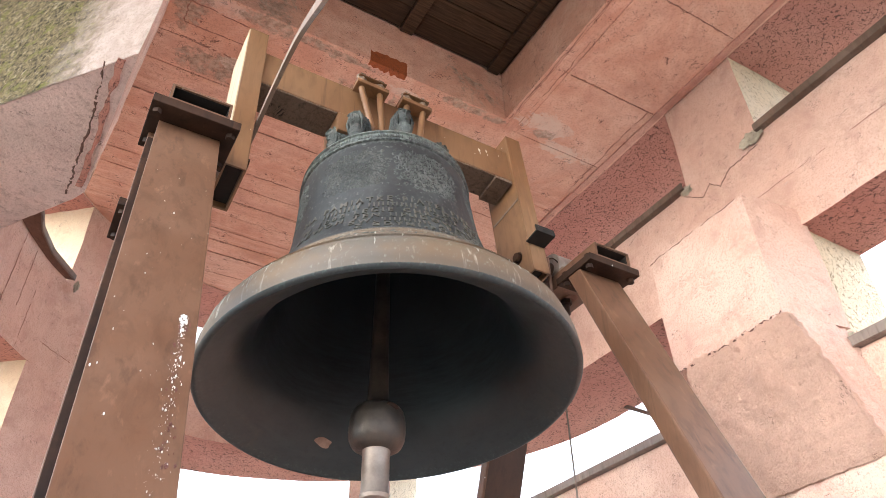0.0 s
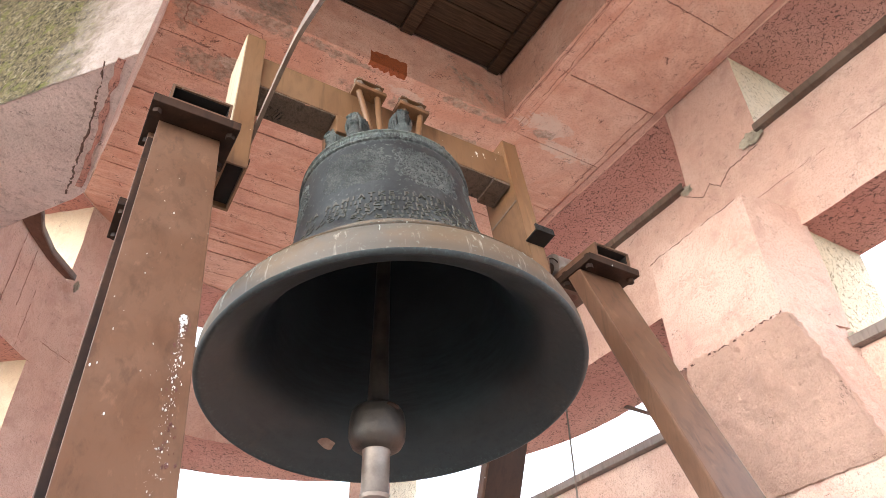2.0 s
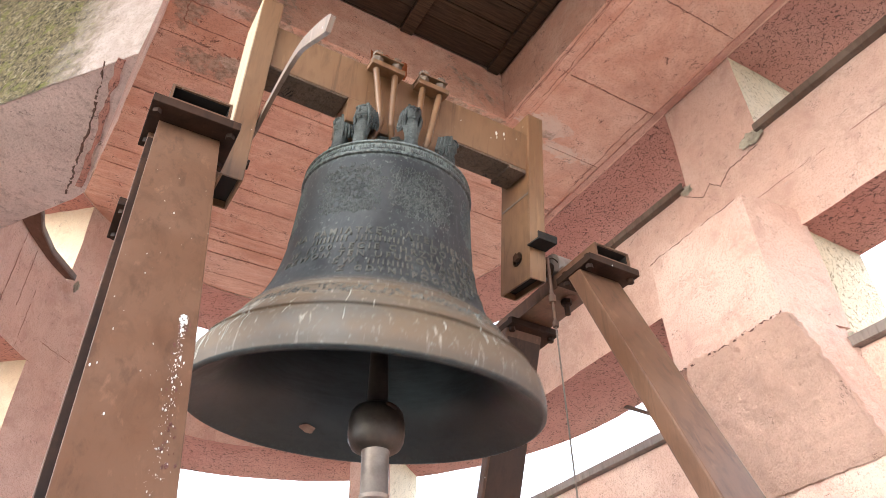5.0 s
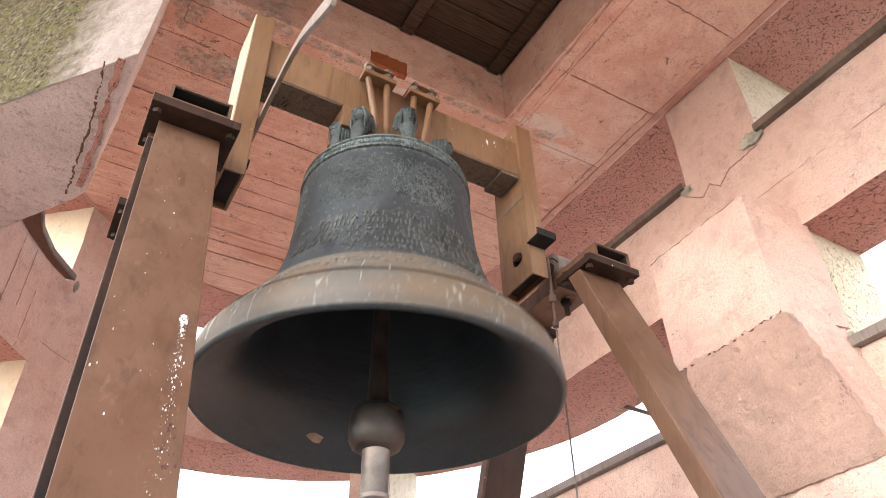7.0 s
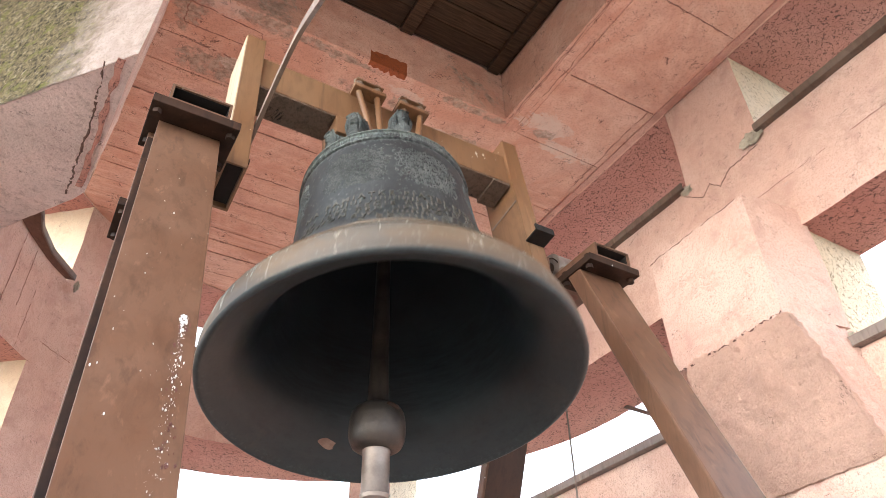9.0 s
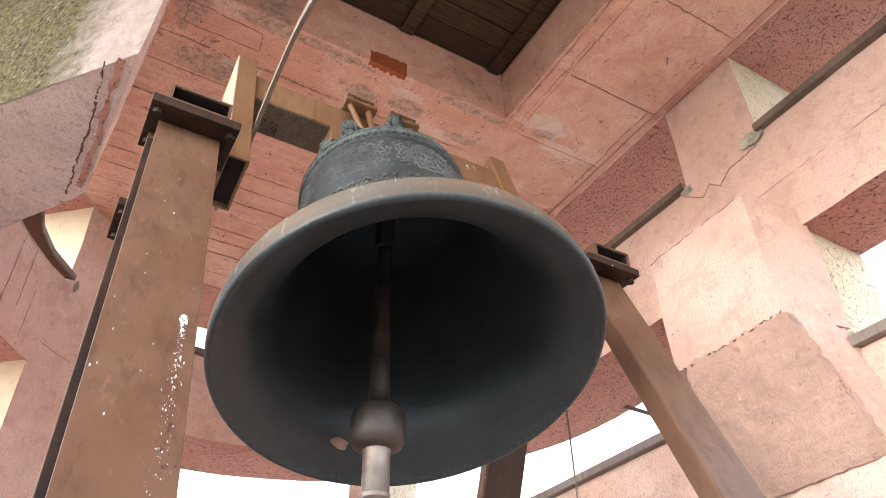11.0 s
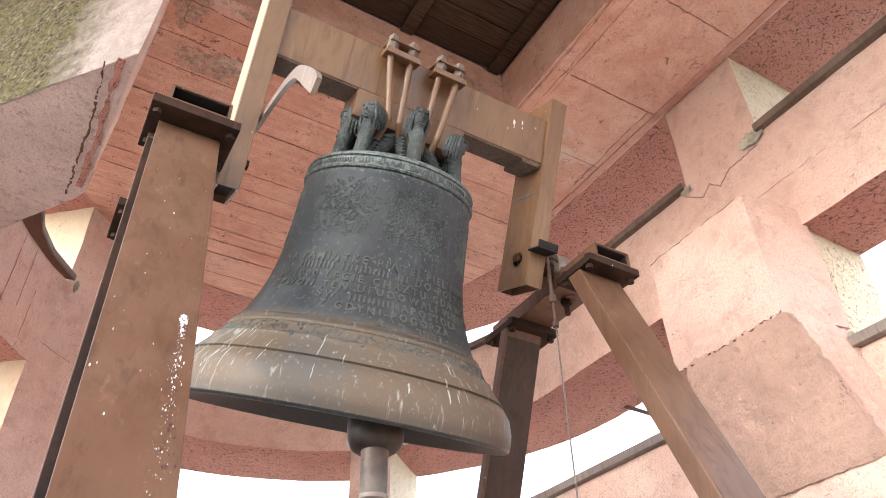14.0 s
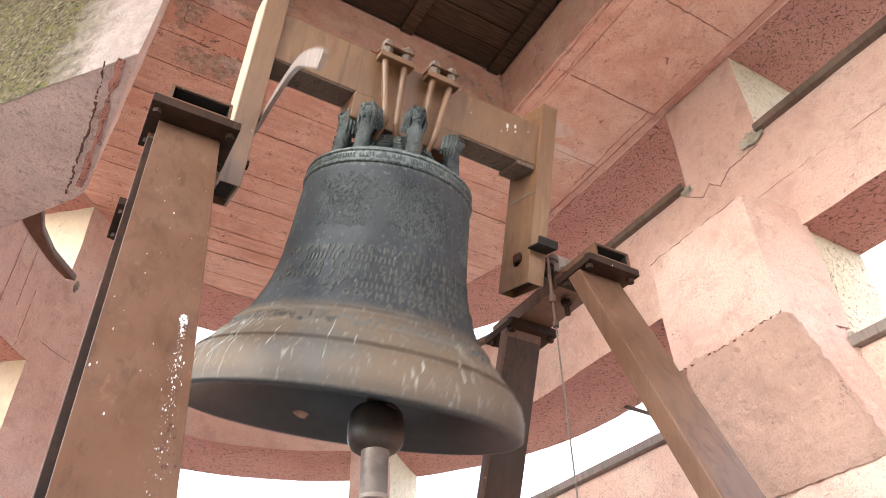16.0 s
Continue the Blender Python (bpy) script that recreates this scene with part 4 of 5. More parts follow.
# yoke
yoke = new("yoke")
yoke.parent = bell
yoke["label"] = "brown painted steel yoke"
YF = 0.078
bm = box(bmesh.new(), -0.62, 0.68, -YF, YF, 0.465, 0.690, 0.006)
part("crossbeam", bm, TAN, yoke)
bm = box(bmesh.new(), -0.262, 0.255, -YF - 0.006, YF + 0.006, 0.338, 0.463, 0.006)
part("spacer_block", bm, TAN, yoke)
for x0, x1 in ((-0.702, -0.618), (0.678, 0.765)):
    bm = bmesh.new()
    t = 0.009
    z0, z1 = -0.135, 0.80
    box(bm, x0, x1, -YF - 0.02, -YF - 0.02 + t, z0, z1, 0.002)
    box(bm, x0, x1, YF + 0.06 - t, YF + 0.06, z0, z1, 0.002)
    box(bm, x0, x0 + t, -YF - 0.02 + t, YF + 0.06 - t, z0, z1)
    box(bm, x1 - t, x1, -YF - 0.02 + t, YF + 0.06 - t, z0, z1)
    box(bm, x0, x1, -YF - 0.02, YF + 0.06, z1, z1 + 0.006)
    part("side_arm", bm, TAN, yoke)
    inner = x1 if x0 < 0 else x0
    sgn = 1 if x0 < 0 else -1
    bm = rod(bmesh.new(), (inner, -0.01, 0.0), (inner + sgn * 0.02, -0.01, 0.0), 0.022, n=6)
    part("bolt", bm, DARKSTEEL, yoke)
    out = -1 if x0 < 0 else 1
    part("axle", rod(bmesh.new(), (inner, 0, 0), (inner + out * 0.30, 0, 0), 0.036, n=20), DARKSTEEL, yoke, "dark steel axle stub")
    # black plate added near the open foot, painting the arm's inner shade
    part("arm_shade", box(bmesh.new(), x0 + t + 0.001, x1 - t - 0.001, -YF - 0.02 + t + 0.001, YF + 0.06 - t - 0.001, z0 + 0.030, z0 + 0.036), BLACKSTEEL, yoke, "black stop painted as the arm's inner shade")
# added cream plate: skylight on the arm's outer face put into its colour
part("lit_edge", box(bmesh.new(), -0.7065, -0.7025, -YF - 0.018, YF + 0.058, -0.02, 0.795), LIT_EDGE, yoke, "thin cream plate painted as light on the outer face")
for x0, x1 in ((-0.615, -0.265), (0.258, 0.675)):
    bm = box(bmesh.new(), x0, x1, -YF + 0.004, YF - 0.004, 0.457, 0.4645, 0.001)
    part("dirty_underside", bm, DIRT, yoke, "dirt-caked underside plate")
part("end_plate", box(bmesh.new(), 0.575, 0.672, -YF - 0.003, YF + 0.003, 0.438, 0.4565, 0.002), DIRT, yoke)
part("weld_strap", box(bmesh.new(), 0.6745, 0.6775, -0.09, 0.125, 0.315, 0.328, 0.001), GREYSTEEL, yoke)
# hangers: (plate ends), then for each rod its top, bend and foot along x
for (xa, xb), hangers in (((-0.207, -0.046), ((-0.175, -0.126, -0.142), (-0.082, -0.076, -0.040))), ((0.024, 0.182), ((0.059, 0.044, 0.060), (0.146, 0.106, 0.092)))):
    for y in (-0.137, 0.137):
        clamp = part("clamp_plate", box(bmesh.new(), xa, xb, y - 0.032, y + 0.032, 0.630, 0.657, 0.004), TAN, yoke, "brown clamp plate")
        for x, xm, xf in hangers:
            bm = rod(bmesh.new(), (x, y, 0.630), (xm, y * 1.02, 0.345), 0.0145, n=14)
            bmesh.ops.create_icosphere(bm, subdivisions=2, radius=0.0147, matrix=Matrix.Translation((xm, y * 1.02, 0.345)))
            rod(bm, (xm, y * 1.02, 0.345), (xf, y * 0.72, 0.262), 0.0145, n=14)
            smooth(part("tie_rod", bm, TAN, clamp, "bent hanger rod"), 50)
            bm = rod(bmesh.new(), (x, y, 0.6575), (x, y, 0.691), 0.027, n=6)
            rod(bm, (x, y, 0.6915), (x + 0.001, y, 0.721), 0.0255, n=6)
            rod(bm, (x, y, 0.7215), (x, y, 0.733), 0.0145, n=12)
            part("nut", bm, HANGER_NUT, clamp, "dusty tan double nut")
    part("clamp_strap", box(bmesh.new(), xa + 0.01, xb - 0.01, -0.168, 0.168, 0.6925, 0.6990, 0.002), TAN, yoke)


def strap(path, width, thick):
    """A flat bar bent in the swing plane: (y, z, width factor) stations."""
    bm = bmesh.new()
    rings = []
    for i, (y, z, f) in enumerate(path):
        y0, z0, _ = path[max(i - 1, 0)]
        y1, z1, _ = path[min(i + 1, len(path) - 1)]
        d = Vector((0, y1 - y0, z1 - z0)).normalized()
        nrm = Vector((0, -d.z, d.y))
        c = Vector((-0.6, y, z))
        w = width * f / 2
        rings.append([bm.verts.new(c + Vector((sx * thick / 2, 0, 0)) + nrm * sn * w) for sx, sn in ((-1, -1), (1, -1), (1, 1), (-1, 1))])
    for p, q in zip(rings, rings[1:]):
        for i in range(4):
            bm.faces.new((p[i], p[(i + 1) % 4], q[(i + 1) % 4], q[i]))
    bm.faces.new(rings[0][::-1])
    bm.faces.new(rings[-1])
    return bm


KNOTS = [(0.46, 0.36, 1), (0.30, 0.275, 1), (0.13, 0.205, 1), (-0.02, 0.185, 1), (-0.15, 0.196, 1), (-0.28, 0.200, 1.0), (-0.42, 0.195, 1.05), (-0.54, 0.170, 1.2), (-0.65, 0.115, 1.5), (-0.75, 0.055, 1.7), (-0.83, 0.005, 1.7), (-0.87, -0.025, 1.4)]
LEVER = []
for i in range(len(KNOTS) - 1):
    a, b, c, e = (KNOTS[min(max(i + q, 0), len(KNOTS) - 1)] for q in (-1, 0, 1, 2))
    for q in range(4):
        t = q / 4
        LEVER.append(tuple(0.5 * (2 * p1 + (p2 - p0) * t + (2 * p0 - 5 * p1 + 4 * p2 - p3) * t * t + (3 * p1 - p0 - 3 * p2 + p3) * t ** 3) for p0, p1, p2, p3 in zip(a, b, c, e)))
LEVER.append(KNOTS[-1])
part("lever", strap(LEVER, 0.036, 0.016), LEVERPAINT, yoke, "curved pale grey steel lever")
bm = box(bmesh.new(), 0.662, 0.765, -0.185, -0.099, 0.020, 0.028, 0.002)
box(bm, 0.662, 0.765, -0.185, -0.178, 0.0285, 0.058)
for x in (0.680, 0.705, 0.730, 0.752):
    rod(bm, (x, -0.1875, 0.044), (x, -0.1852, 0.044), 0.006, n=8)
part("rope_bracket", bm, BLACKSTEEL, yoke, "small dark drilled bracket")

# clapper, hung inside the crown
PIVOT = Vector((0.0, 0.0, -0.02))
bm = rod(bmesh.new(), (-0.05, 0, -0.01), (0.05, 0, -0.01), 0.030, n=20)
box(bm, -0.036, 0.036, -0.030, 0.030, -0.17, 0.02, 0.012)
lathe(bm, [(0, -0.14), (0.027, -0.14), (0.028, -0.3), (0.032, -0.62), (0.037, -0.80), (0.039, -0.852), (0.044, -0.858), (0.062, -0.862), (0.080, -0.872), (0.091, -0.888), (0.097, -0.92), (0.098, -0.955), (0.095, -0.985), (0.084, -1.008), (0.066, -1.02), (0.0, -1.022)], 48)
clapper = smooth(part("clapper", bm, IRON, bell, "dark iron clapper with a rounded ball"), 40)
bm = bmesh.new()
bmesh.ops.create_icosphere(bm, subdivisions=3, radius=1.0, matrix=Matrix.Translation((0.016, -0.086, -0.888)) @ pose(0, 0, 0, 0, 12, 8) @ Matrix.Diagonal((0.026, 0.009, 0.011, 1)))
for v in bm.verts:
    v.co += noise.noise_vector(v.co * 60) * 0.003
smooth(part("forging_scar", bm, DARKSTEEL, clapper, "rough dark forging scar"), 60)
smooth(part("clapper_tail", lathe(bmesh.new(), [(0, -1.01), (0.047, -1.012), (0.048, -1.024), (0.0465, -1.030), (0.046, -1.165), (0.050, -1.17), (0.046, -1.182), (0.020, -1.19), (0, -1.19)], 32), TAIL, clapper, "pale rusted clapper tail"), 40)

# rope and rod beside the frame
pull = thing("bell_rope", "thin hanging pull rope with a rusty rod at its top", "rope", pose(0.80, -0.065, 0))
part("pull_rod", rod(rod(bmesh.new(), (0, 0, 0.01), (0, 0, -0.20), 0.009, n=10), (0, 0, -0.20), (0, 0, -0.36), 0.006, n=10), RUSTY_IRON, pull, "rusty turned rod")
bm = bmesh.new()
loop = [Vector((0.035 + 0.045 * math.cos(q), 0.0, -0.055 + 0.075 * math.sin(q))) for q in [radians(-40 + 20 * i) for i in range(14)]]
for a, b in zip(loop, loop[1:]):
    rod(bm, a, b, 0.003, n=6)
part("cable_loop", bm, DARKSTEEL, pull, "thin dark cable loop")
bm = rod(bmesh.new(), (0, 0, -0.20), (0, 0, -0.235), 0.017, n=10)
rod(bm, (0, 0, -0.335), (0, 0, -0.36), 0.014, n=10)
part("turnbuckle", bm, RUSTY_IRON, pull)
part("rope", rod(bmesh.new(), (0, 0, -0.36), (0.0, 0.02, Z_FLOOR), 0.0036, n=8), ROPE, pull)

# ---------------------------------------------------------------- wear and small marks
def ribbon(bm, pts, width, out, seed, steps=14, gaps=0.0):
    """A ragged flat mark along a line on a surface; out is the surface's normal."""
    rng = random.Random(seed)
    out = Vector(out)
    line = []
    for a, b in zip(pts, pts[1:]):
        a, b = Vector(a), Vector(b)
        for i in range(steps):
            line.append(a.lerp(b, i / steps))
    line.append(Vector(pts[-1]))
    d = (line[-1] - line[0]).normalized()
    side = out.cross(d).normalized()
    side = side if side.length else Vector((0, 0, 1))
    prev = None
    for i, p in enumerate(line):
        drift = noise.noise(Vector((i * 0.21, seed * 7.3, 0.0))) + 0.5 * noise.noise(Vector((i * 0.63, seed * 3.1, 5.0)))
        p = p + side * drift * min(width * 2.4, 0.014) + out * 0.004
        w = width * max(0.12, 0.62 + 1.1 * noise.noise(Vector((i * 0.37, seed * 1.7, 9.0))))
        cur = [bm.verts.new(p + side * w), bm.verts.new(p + out * 0.003), bm.verts.new(p - side * w)]
        if prev and 0.5 + 0.9 * noise.noise(Vector((i * 0.45, seed * 2.3, 17.0))) > gaps:
            bm.faces.new((prev[0], cur[0], cur[1], prev[1]))
            bm.faces.new((prev[1], cur[1], cur[2], prev[2]))
        prev = cur
    return bm


def crack(pts, width, out, parent, seed, mat=None):
    return part("crack", ribbon(bmesh.new(), pts, width, out, seed, 26, 0.25), mat or CRACK, structure[parent], "dark ragged crack in the plaster")


structure["wall_buttress"] = bpy.data.objects["wall_buttress"]
CRACK = coarse("crack_shadow_dirt", (0.15, 0.078, 0.058), (0.06, 0.034, 0.027))
crack([(2.718, 0.493, 1.63), (2.718, 0.338, 1.504), (2.718, 0.258, 1.575), (2.718, 0.179, 1.49), (2.718, 0.074, 1.569), (2.718, -0.082, 1.575), (2.718, -0.188, 1.593)], 0.005, (-1, 0, 0), "wall_band", 3)
crack([(-1.236, 0.50, 0.82), (-1.235, 0.885, 0.82), (-1.254, 1.316, 0.82), (-1.27, 1.6, 0.82)], 0.008, (0, 0, -1), "wall_corner_block", 4)
part("scar", ribbon(bmesh.new(), [(-1.185, 0.46, 0.818), (-1.185, 0.9, 0.818), (-1.215, 1.50, 0.818)], 0.018, (0, 0, -1), 5, 14), ROUGH_RED, structure["wall_corner_block"], "reddish scraped strip")


def blot(bm, centre, u, v, size, rng):
    """A small irregular splash on a flat face."""
    n = rng.randint(6, 9)
    out = Vector(u).cross(Vector(v)).normalized()
    c = Vector(centre)
    mid = bm.verts.new(c + out * 0.002)
    ring = [bm.verts.new(c + (Vector(u) * math.cos(2 * math.pi * i / n) * 0.42 + Vector(v) * math.sin(2 * math.pi * i / n)) * size * rng.uniform(0.5, 1.2) + out * 0.0005) for i in range(n)]
    for i in range(n):
        bm.faces.new((mid, ring[i], ring[(i + 1) % n]))
    return bm


rng = random.Random(9)
down = Vector((0, -math.sin(LEAN), -math.cos(LEAN)))
bm = bmesh.new()
for i in range(330):
    q = rng.random() ** 2.2
    x = -0.783 + rng.gauss(0, 0.004 + 0.007 * q) - 0.008 * q
    p = Vector((x, -0.2522, -0.165)) + down * (0.980 + 0.58 * q)
    blot(bm, p, (-1, 0, 0), down, rng.choice((0.0010, 0.0014, 0.0022, 0.0048)) * rng.uniform(0.6, 1.1) * (1.45 - q), rng)
for x, s in ((-0.946, 1.20), (-0.935, 1.19), (-0.90, 1.32), (-0.753, 0.60), (-0.88, 0.50), (-0.85, 0.55)):
    blot(bm, Vector((x, -0.2522, -0.165)) + down * s, (-1, 0, 0), down, rng.uniform(0.003, 0.006), rng)
splash = part("splash_mark", bm, WHITE, frame_thing, "white bird droppings")
splash["kind"] = "stuff"

# rusted plate over the edge of the hatch lining
bm = bmesh.new()
cols = []
for i in range(25):
    x = 0.345 + 0.31 * i / 24
    top = 2.615 + 0.034 * noise.noise(Vector((x * 26, 1, 0))) + 0.018 * (i / 24)
    foot = 1.172 + 0.030 * noise.noise(Vector((x * 34, 5, 0)))
    cols.append([bm.verts.new((x + 0.006 * noise.noise(Vector((q * 3.0, x * 20, 2))), y, z)) for q, (y, z) in enumerate(((1.1246, top), (1.1205, top - 0.003), (1.1205, 2.486), (1.124, 2.4825), (foot - 0.004, 2.4825), (foot, 2.4874)))])
for a, b in zip(cols, cols[1:]):
    for q in range(5):
        bm.faces.new((a[q], a[q + 1], b[q + 1], b[q]))
for edge in (cols[0], cols[-1]):
    bm.faces.new(edge)
ob = put("rusty_plate", bm, RUST)
tagged(ob, "small orange rusted steel plate set in pink plaster", "plate")

STRIKE = bronze("struck_metal", (0.16, 0.085, 0.055), (0.46, 0.33, 0.25), False)
# worn strike mark inside the bell
bm = bmesh.new()
a0 = radians(93)


def struck(u, v):
    a, z = a0 + u * 0.066, -0.802 + v * 0.013
    r = 0.526 + (-0.797 - z) * 1.17 - 0.004
    return (r * math.cos(a), r * math.sin(a), z)


mid = bm.verts.new(struck(0, 0))
rings = []
for f in (0.5, 1.0):
    rings.append([bm.verts.new(struck(f * math.cos(q) * (1 + 0.18 * math.sin(3 * q + 1)), f * math.sin(q) * (1 + 0.22 * math.sin(2 * q)))) for q in [2 * math.pi * i / 28 for i in range(28)]])
for i in range(28):
    j = (i + 1) % 28
    bm.faces.new((mid, rings[0][i], rings[0][j]))
    bm.faces.new((rings[0][i], rings[1][i], rings[1][j], rings[0][j]))
part("strike_mark", bm, STRIKE, bell, "bright worn strike mark")

crack([(2.282, 0.60, 0.085), (2.282, 0.478, 0.070), (2.282, 0.32, 0.078), (2.282, 0.149, 0.072), (2.282, -0.04, 0.085), (2.282, -0.198, 0.090)], 0.007, (-1, 0, 0), "wall_buttress", 6)
crack([(2.284, 0.60, 0.905), (2.284, 0.40, 0.915), (2.284, 0.15, 0.918), (2.284, -0.15, 0.925)], 0.005, (-1, 0, 0), "wall_buttress", 8)

# slanting brace in the lower east opening
ob = put("steel_brace", box(bmesh.new(), -0.016, 0.016, -0.018, 0.018, 0, 1.62, 0.004, look((3.52, 0.93, -0.07), (3.52, 2.33, 0.86)) @ pose(0, 0, 0, 180)), GREYSTEEL)
tagged(ob, "slanting dark steel brace across the lower opening", "brace")

# dirty joints between the ceiling panels
for i, (x0, x1, y) in enumerate(((HX1 + W + 0.03, CX + RI - 0.1, -0.36), (HX1 + W + 0.03, CX + RI - 0.1, 0.50), (-1.3, 1.5, 1.615), (-1.3, 2.65, 2.27), (-1.2, 2.6, 2.81), (-1.0, 2.5, 3.24), (-0.8, 2.3, 3.70), (-0.4, 2.0, 4.10), (0.0, 1.6, 4.45))):
    n = int((x1 - x0) / 0.35) + 2
    pts = [(x0 + (x1 - x0) * q / (n - 1), y + 0.006 * math.sin(3.1 * q + i), Z_CEIL + 0.008) for q in range(n)]
    bm = ribbon(bmesh.new(), pts, 0.0065, (0, 0, -1), 40 + i, 22, 0.2)
    ob = part("joint", bm, JOINT, ceiling)

# sunk panel in the patched strip, and crumbling mortar along its edge
corners = [(-0.97, 1.277), (-0.434, 1.305), (-0.412, 1.475), (-0.964, 1.464), (-0.97, 1.277)]
for i, (p, q) in enumerate(zip(corners, corners[1:])):
    part("joint", ribbon(bmesh.new(), [(*p, Z_CEIL + 0.006), (*q, Z_CEIL + 0.006)], 0.007, (0, 0, -1), 90 + i, 24, 0.05), JOINT, ceiling)
rng = random.Random(31)
bm = bmesh.new()
for i in range(420):
    x = rng.uniform(-1.15, 1.35)
    if noise.noise(Vector((x * 4, 3, 0))) < -0.18:
        continue
    y = 1.615 + 0.012 * noise.noise(Vector((x * 3, 0, 0))) + rng.gauss(0, 0.008)
    size = rng.uniform(0.0025, 0.0075)
    r = bmesh.ops.create_icosphere(bm, subdivisions=1, radius=size, matrix=Matrix.Translation((x, y, Z_CEIL + 0.003)))
    for v in r["verts"]:
        v.co += noise.noise_vector(v.co * 160) * size * 0.6
part("mortar_crumbs", bm, CRUMB, ceiling, "crumbling pinkish mortar")["kind"] = "stuff"

# formwork joints on the curved band of the west wall
def band_point(s, z):
    x, y = station(s)[0]
    return (x, y, z)


for i, (s, z0, z1, w) in enumerate(((157.5, 0.84, 1.64, 0.007), (151.8, 1.10, 1.62, 0.003), (147.6, 0.84, 1.35, 0.003))):
    out = (-math.cos(radians(s)), -math.sin(radians(s)), 0)
    part("joint", ribbon(bmesh.new(), [band_point(s, z1), band_point(s, z0)], w, out, 70 + i, 30, 0.15), JOINT, structure["wall_band"])
out = (-math.cos(radians(136)), -math.sin(radians(136)), 0)
part("joint", ribbon(bmesh.new(), [band_point(s, 1.02) for s in (141, 138.5, 136, 133.5, 131)], 0.004, out, 77, 8, 0.1), JOINT, structure["wall_band"])

for i, (z, y0, y1) in enumerate(((1.195, -1.95, 0.10),)):
    part("joint", ribbon(bmesh.new(), [(CX + RI - 0.004, y0, z), (CX + RI - 0.004, (y0 + y1) / 2, z + 0.012), (CX + RI - 0.004, y1, z)], 0.0028, (-1, 0, 0), 81 + i, 30, 0.38), JOINT, structure["wall_band"])
for i, pts in enumerate((((2.565, 0.50), (2.57, 0.97), (2.59, 1.58)), ((1.70, 1.15), (1.72, 0.45), (1.69, -0.1), (1.70, -0.8)), ((1.60, 1.10), (1.605, 0.3), (1.60, -0.8)))):
    part("joint", ribbon(bmesh.new(), [(x, y, (Z_CEIL - 0.010 if i == 2 else Z_CEIL + 0.004)) for x, y in pts], 0.006, (0, 0, -1), 85 + i, 26, 0.15), JOINT, ceiling)

# lumps of mortar where the rails meet the piers
def mortar(x, y, z, s, seed):
    bm = bmesh.new()
    bmesh.ops.create_icosphere(bm, subdivisions=3, radius=1.0)
    for v in bm.verts:
        d = 1 + 0.9 * noise.noise(v.co * 1.8 + Vector((seed, 0, 0))) + 0.5 * noise.noise(v.co * 5 + Vector((0, seed, 0)))
        v.co = Vector((v.co.x * 0.35, v.co.y * 1.2, v.co.z * 0.75)) * d * s
    ob = smooth(put("mortar_lump", bm, GREY_PATCH, None, "", pose(x, y, z)), 60)
    return tagged(ob, "rough grey-green mortar lump at the end of a sill rail", "mortar", "mortar at the sill rails")


for x, y, z, s, seed in ((2.70, -0.17, 1.655, 0.062, 1), (2.70, 0.455, 1.655, 0.038, 2), (2.70, -0.27, 0.005, 0.03, 3), (-1.10, 3.90, 1.60, 0.05, 4)):
    mortar(x, y, z, s, seed)

# bolt end under the east beam, and a flat disc painted as a hole's shade
bm = rod(bmesh.new(), (0.955, 0.02, -0.150), (0.955, 0.02, -0.1290), 0.026, n=6)
rod(bm, (0.955, 0.02, -0.205), (0.955, 0.02, -0.1505), 0.013, n=12)
part("stud", bm, DARKSTEEL, frame_thing, "greasy black bolt end")
part("hole_shade", rod(bmesh.new(), (0.965, -0.01, -0.1295), (0.965, -0.01, -0.1278), 0.03, n=18), CRACK, frame_thing, "flat dark disc painted as a hole's shade")

# scuffs on the near leg: small maroon and grey scrapes in the paint
for mat, label, count, seed, (xlo, xhi), (slo, shi) in ((MAROON, "maroon paint scrapes", 46, 51, (-0.800, -0.760), (1.00, 1.42)), (CHALK, "small grey scratches", 34, 52, (-0.945, -0.770), (0.30, 1.60))):
    r2 = random.Random(seed)
    bm = bmesh.new()
    for _ in range(count):
        p = Vector((r2.uniform(xlo, xhi), -0.2522, -0.165)) + down * r2.uniform(slo, shi)
        turn = r2.uniform(-0.5, 0.5)
        u = Vector((-1, 0, 0)) * math.cos(turn) + down * math.sin(turn)
        blot(bm, p, u, down, r2.choice((0.0014, 0.0020, 0.0030, 0.0055)) * (1.6 if mat is MAROON else 0.8), r2)
    part("scuff", bm, mat, frame_thing, label)["kind"] = "stuff"

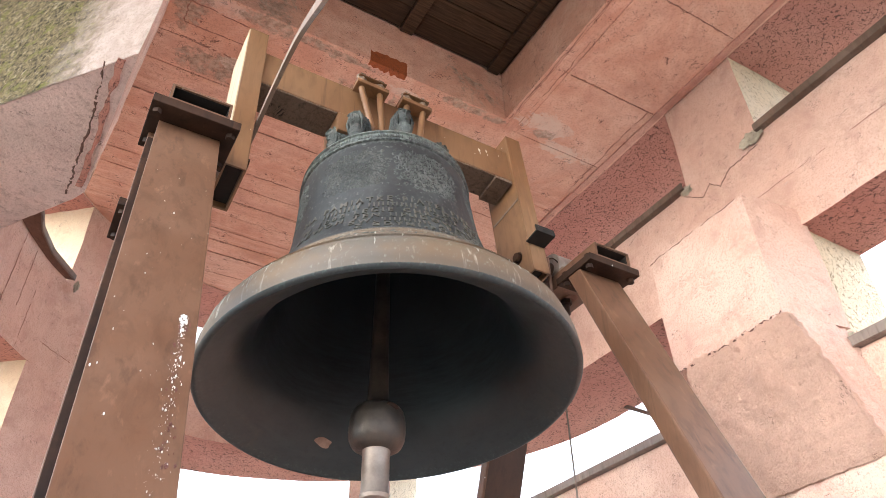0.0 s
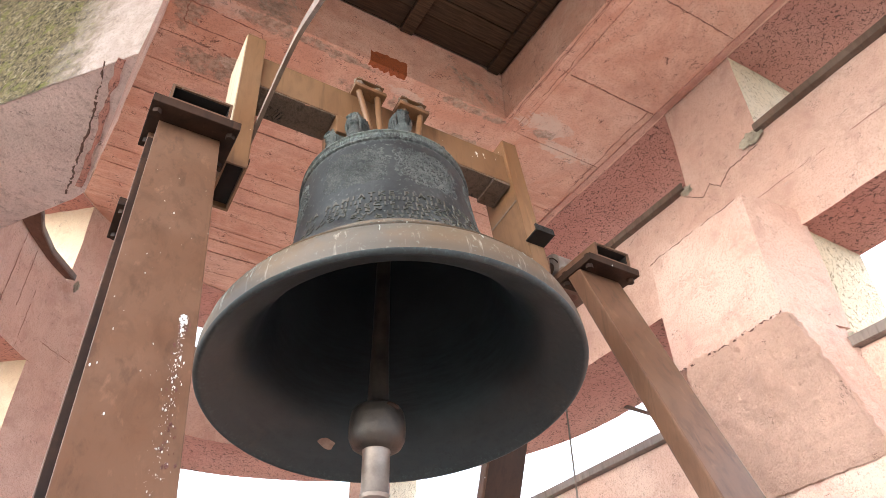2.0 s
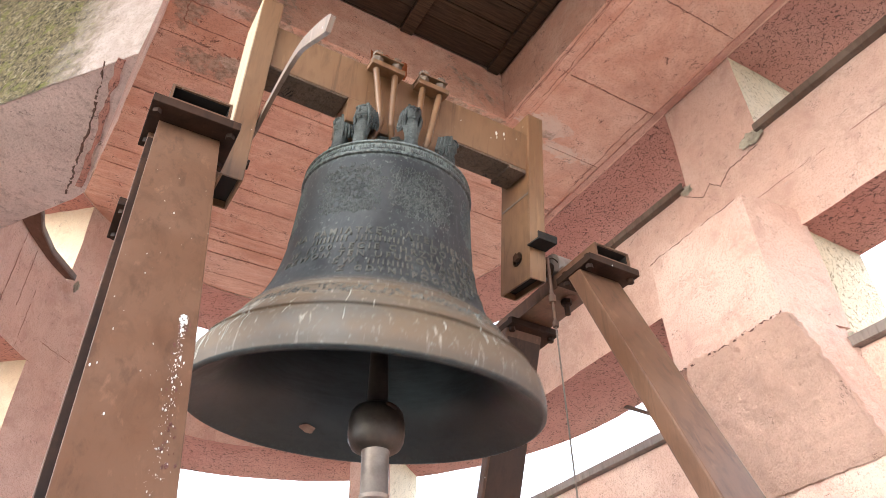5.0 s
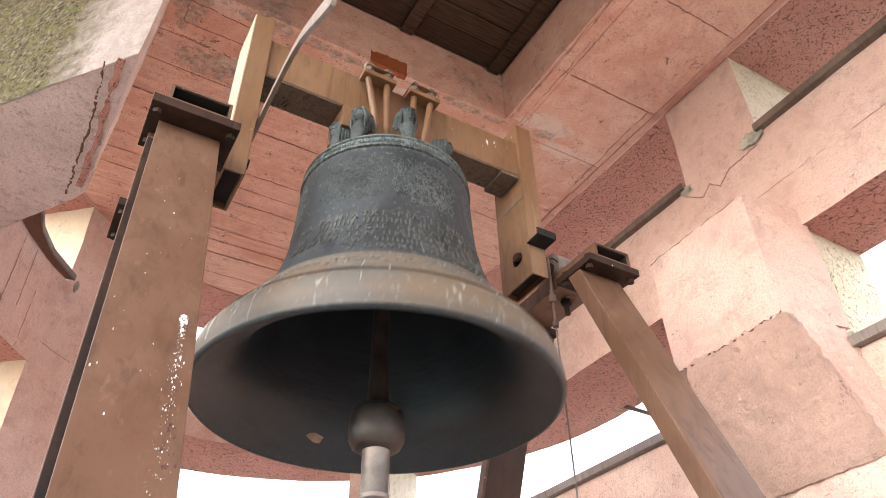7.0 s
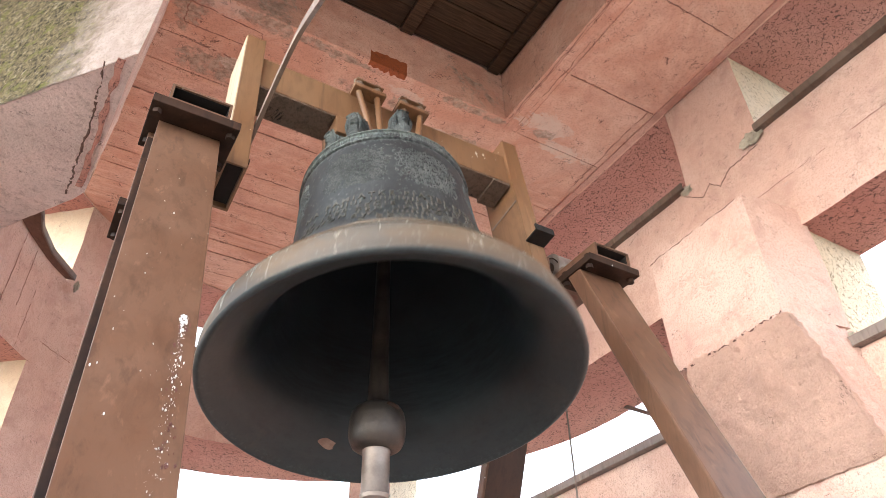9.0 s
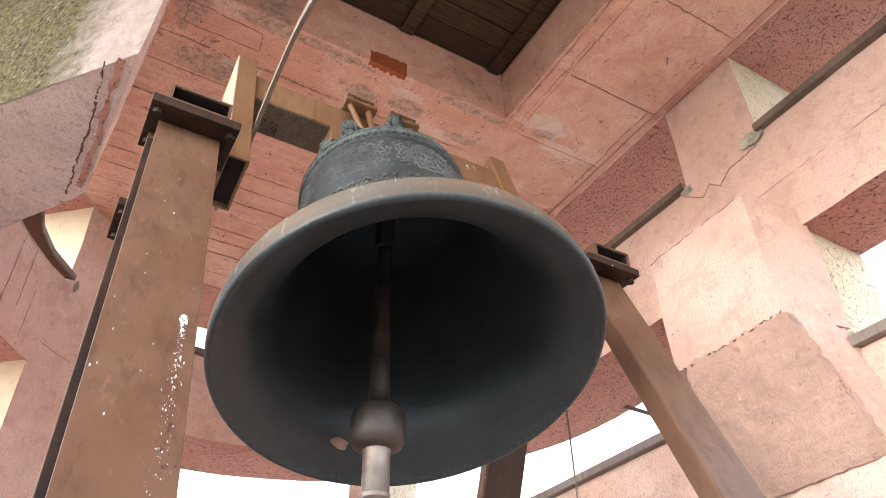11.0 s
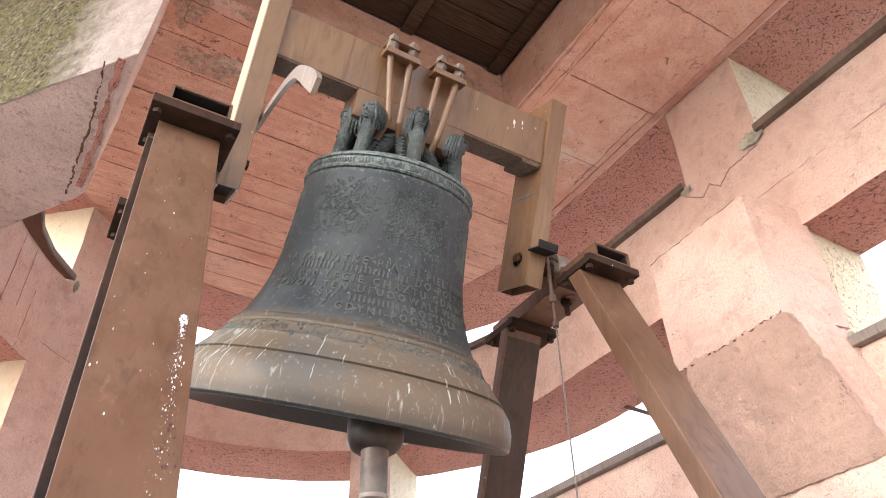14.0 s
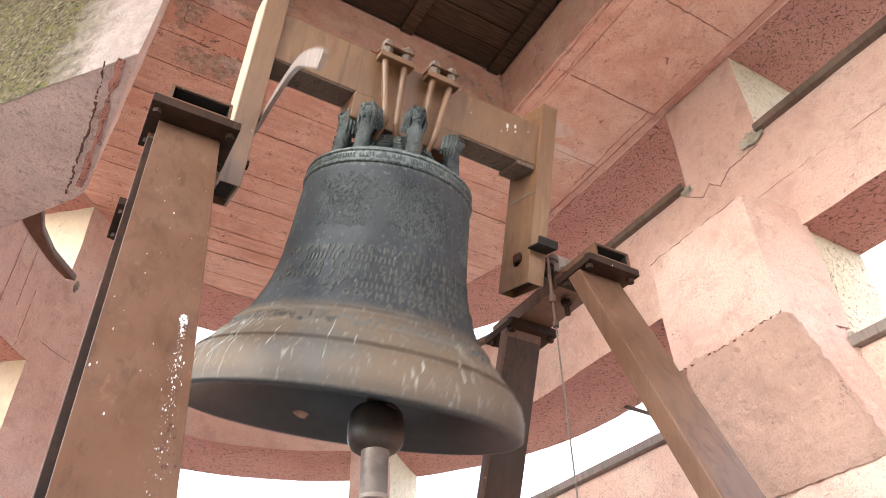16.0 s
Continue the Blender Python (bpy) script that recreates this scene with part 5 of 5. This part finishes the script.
# white runs on the yoke's crossbeam
bm = bmesh.new()
for x, z, h in ((0.545, 0.625, 0.014), (0.500, 0.615, 0.017), (0.548, 0.600, 0.008), (0.30, 0.60, 0.005), (0.47, 0.57, 0.005), (0.62, 0.63, 0.007), (0.503, 0.59, 0.008)):
    blot(bm, (x, -YF - 0.0006, z), (1, 0, 0), (0, 0, 1), h, rng)
part("white_run", bm, WHITE, yoke, "white bird droppings")["kind"] = "stuff"


# ---------------------------------------------------------------- what moves
SWING = [(0, -6.83), (0.2, -4.21), (0.4, 0.29), (0.6, 5.46), (0.8, 9.69), (1, 11.47), (1.2, 9.81), (1.4, 5.38), (1.6, -0.47),
         (1.8, -5.9), (2, -9.23), (2.2, -9.32), (2.4, -5.91), (2.6, -0.03), (2.8, 6.5), (3, 11.6), (3.2, 13.7), (3.4, 11.84),
         (3.6, 6.48), (3.8, -0.74), (4, -7.51), (4.2, -11.64), (4.4, -11.66), (4.6, -7.45), (4.8, -0.26), (5, 7.67), (5.2, 13.77),
         (5.4, 16), (5.6, 13.53), (5.8, 7.03), (6, -1.48), (6.2, -9.3), (6.4, -13.87), (6.6, -13.63), (6.8, -8.54), (7, -0.14),
         (7.2, 9.02), (7.4, 15.9), (7.6, 18.1), (7.8, 14.79), (8, 7), (8.2, -2.78), (8.4, -11.56), (8.6, -16.39), (8.8, -15.62),
         (9, -9.43), (9.2, 0.4), (9.4, 10.45), (9.6, 17.7), (9.8, 19.7), (10, 15.67), (10.2, 6.75), (10.4, -4.28), (10.6, -13.9),
         (10.8, -18.98), (11, -17.81), (11.2, -10.67), (11.4, 0.26), (11.6, 11.53), (11.8, 19.45), (12, 21.35), (12.2, 16.3), (12.4, 6.01),
         (12.6, -6.17), (12.8, -16.29), (13, -21.1), (13.2, -19.03), (13.4, -10.47), (13.6, 1.94), (13.8, 14.21), (14, 22.34), (14.2, 23.39),
         (14.4, 17.05), (14.6, 5.34), (14.8, -8.03), (15, -18.84), (15.2, -23.55), (15.4, -20.42), (15.6, -10.36), (15.8, 3.49), (16, 16.69)]


def motions():
    """The bell swings on its axle; the clapper hangs almost still."""
    walk(bell, [(t, pose(0, 0, 0, a)) for t, a in SWING])
    walk(clapper, [(t, Matrix.Translation(PIVOT) @ pose(0, 0, 0, -a)) for t, a in SWING])


motions()
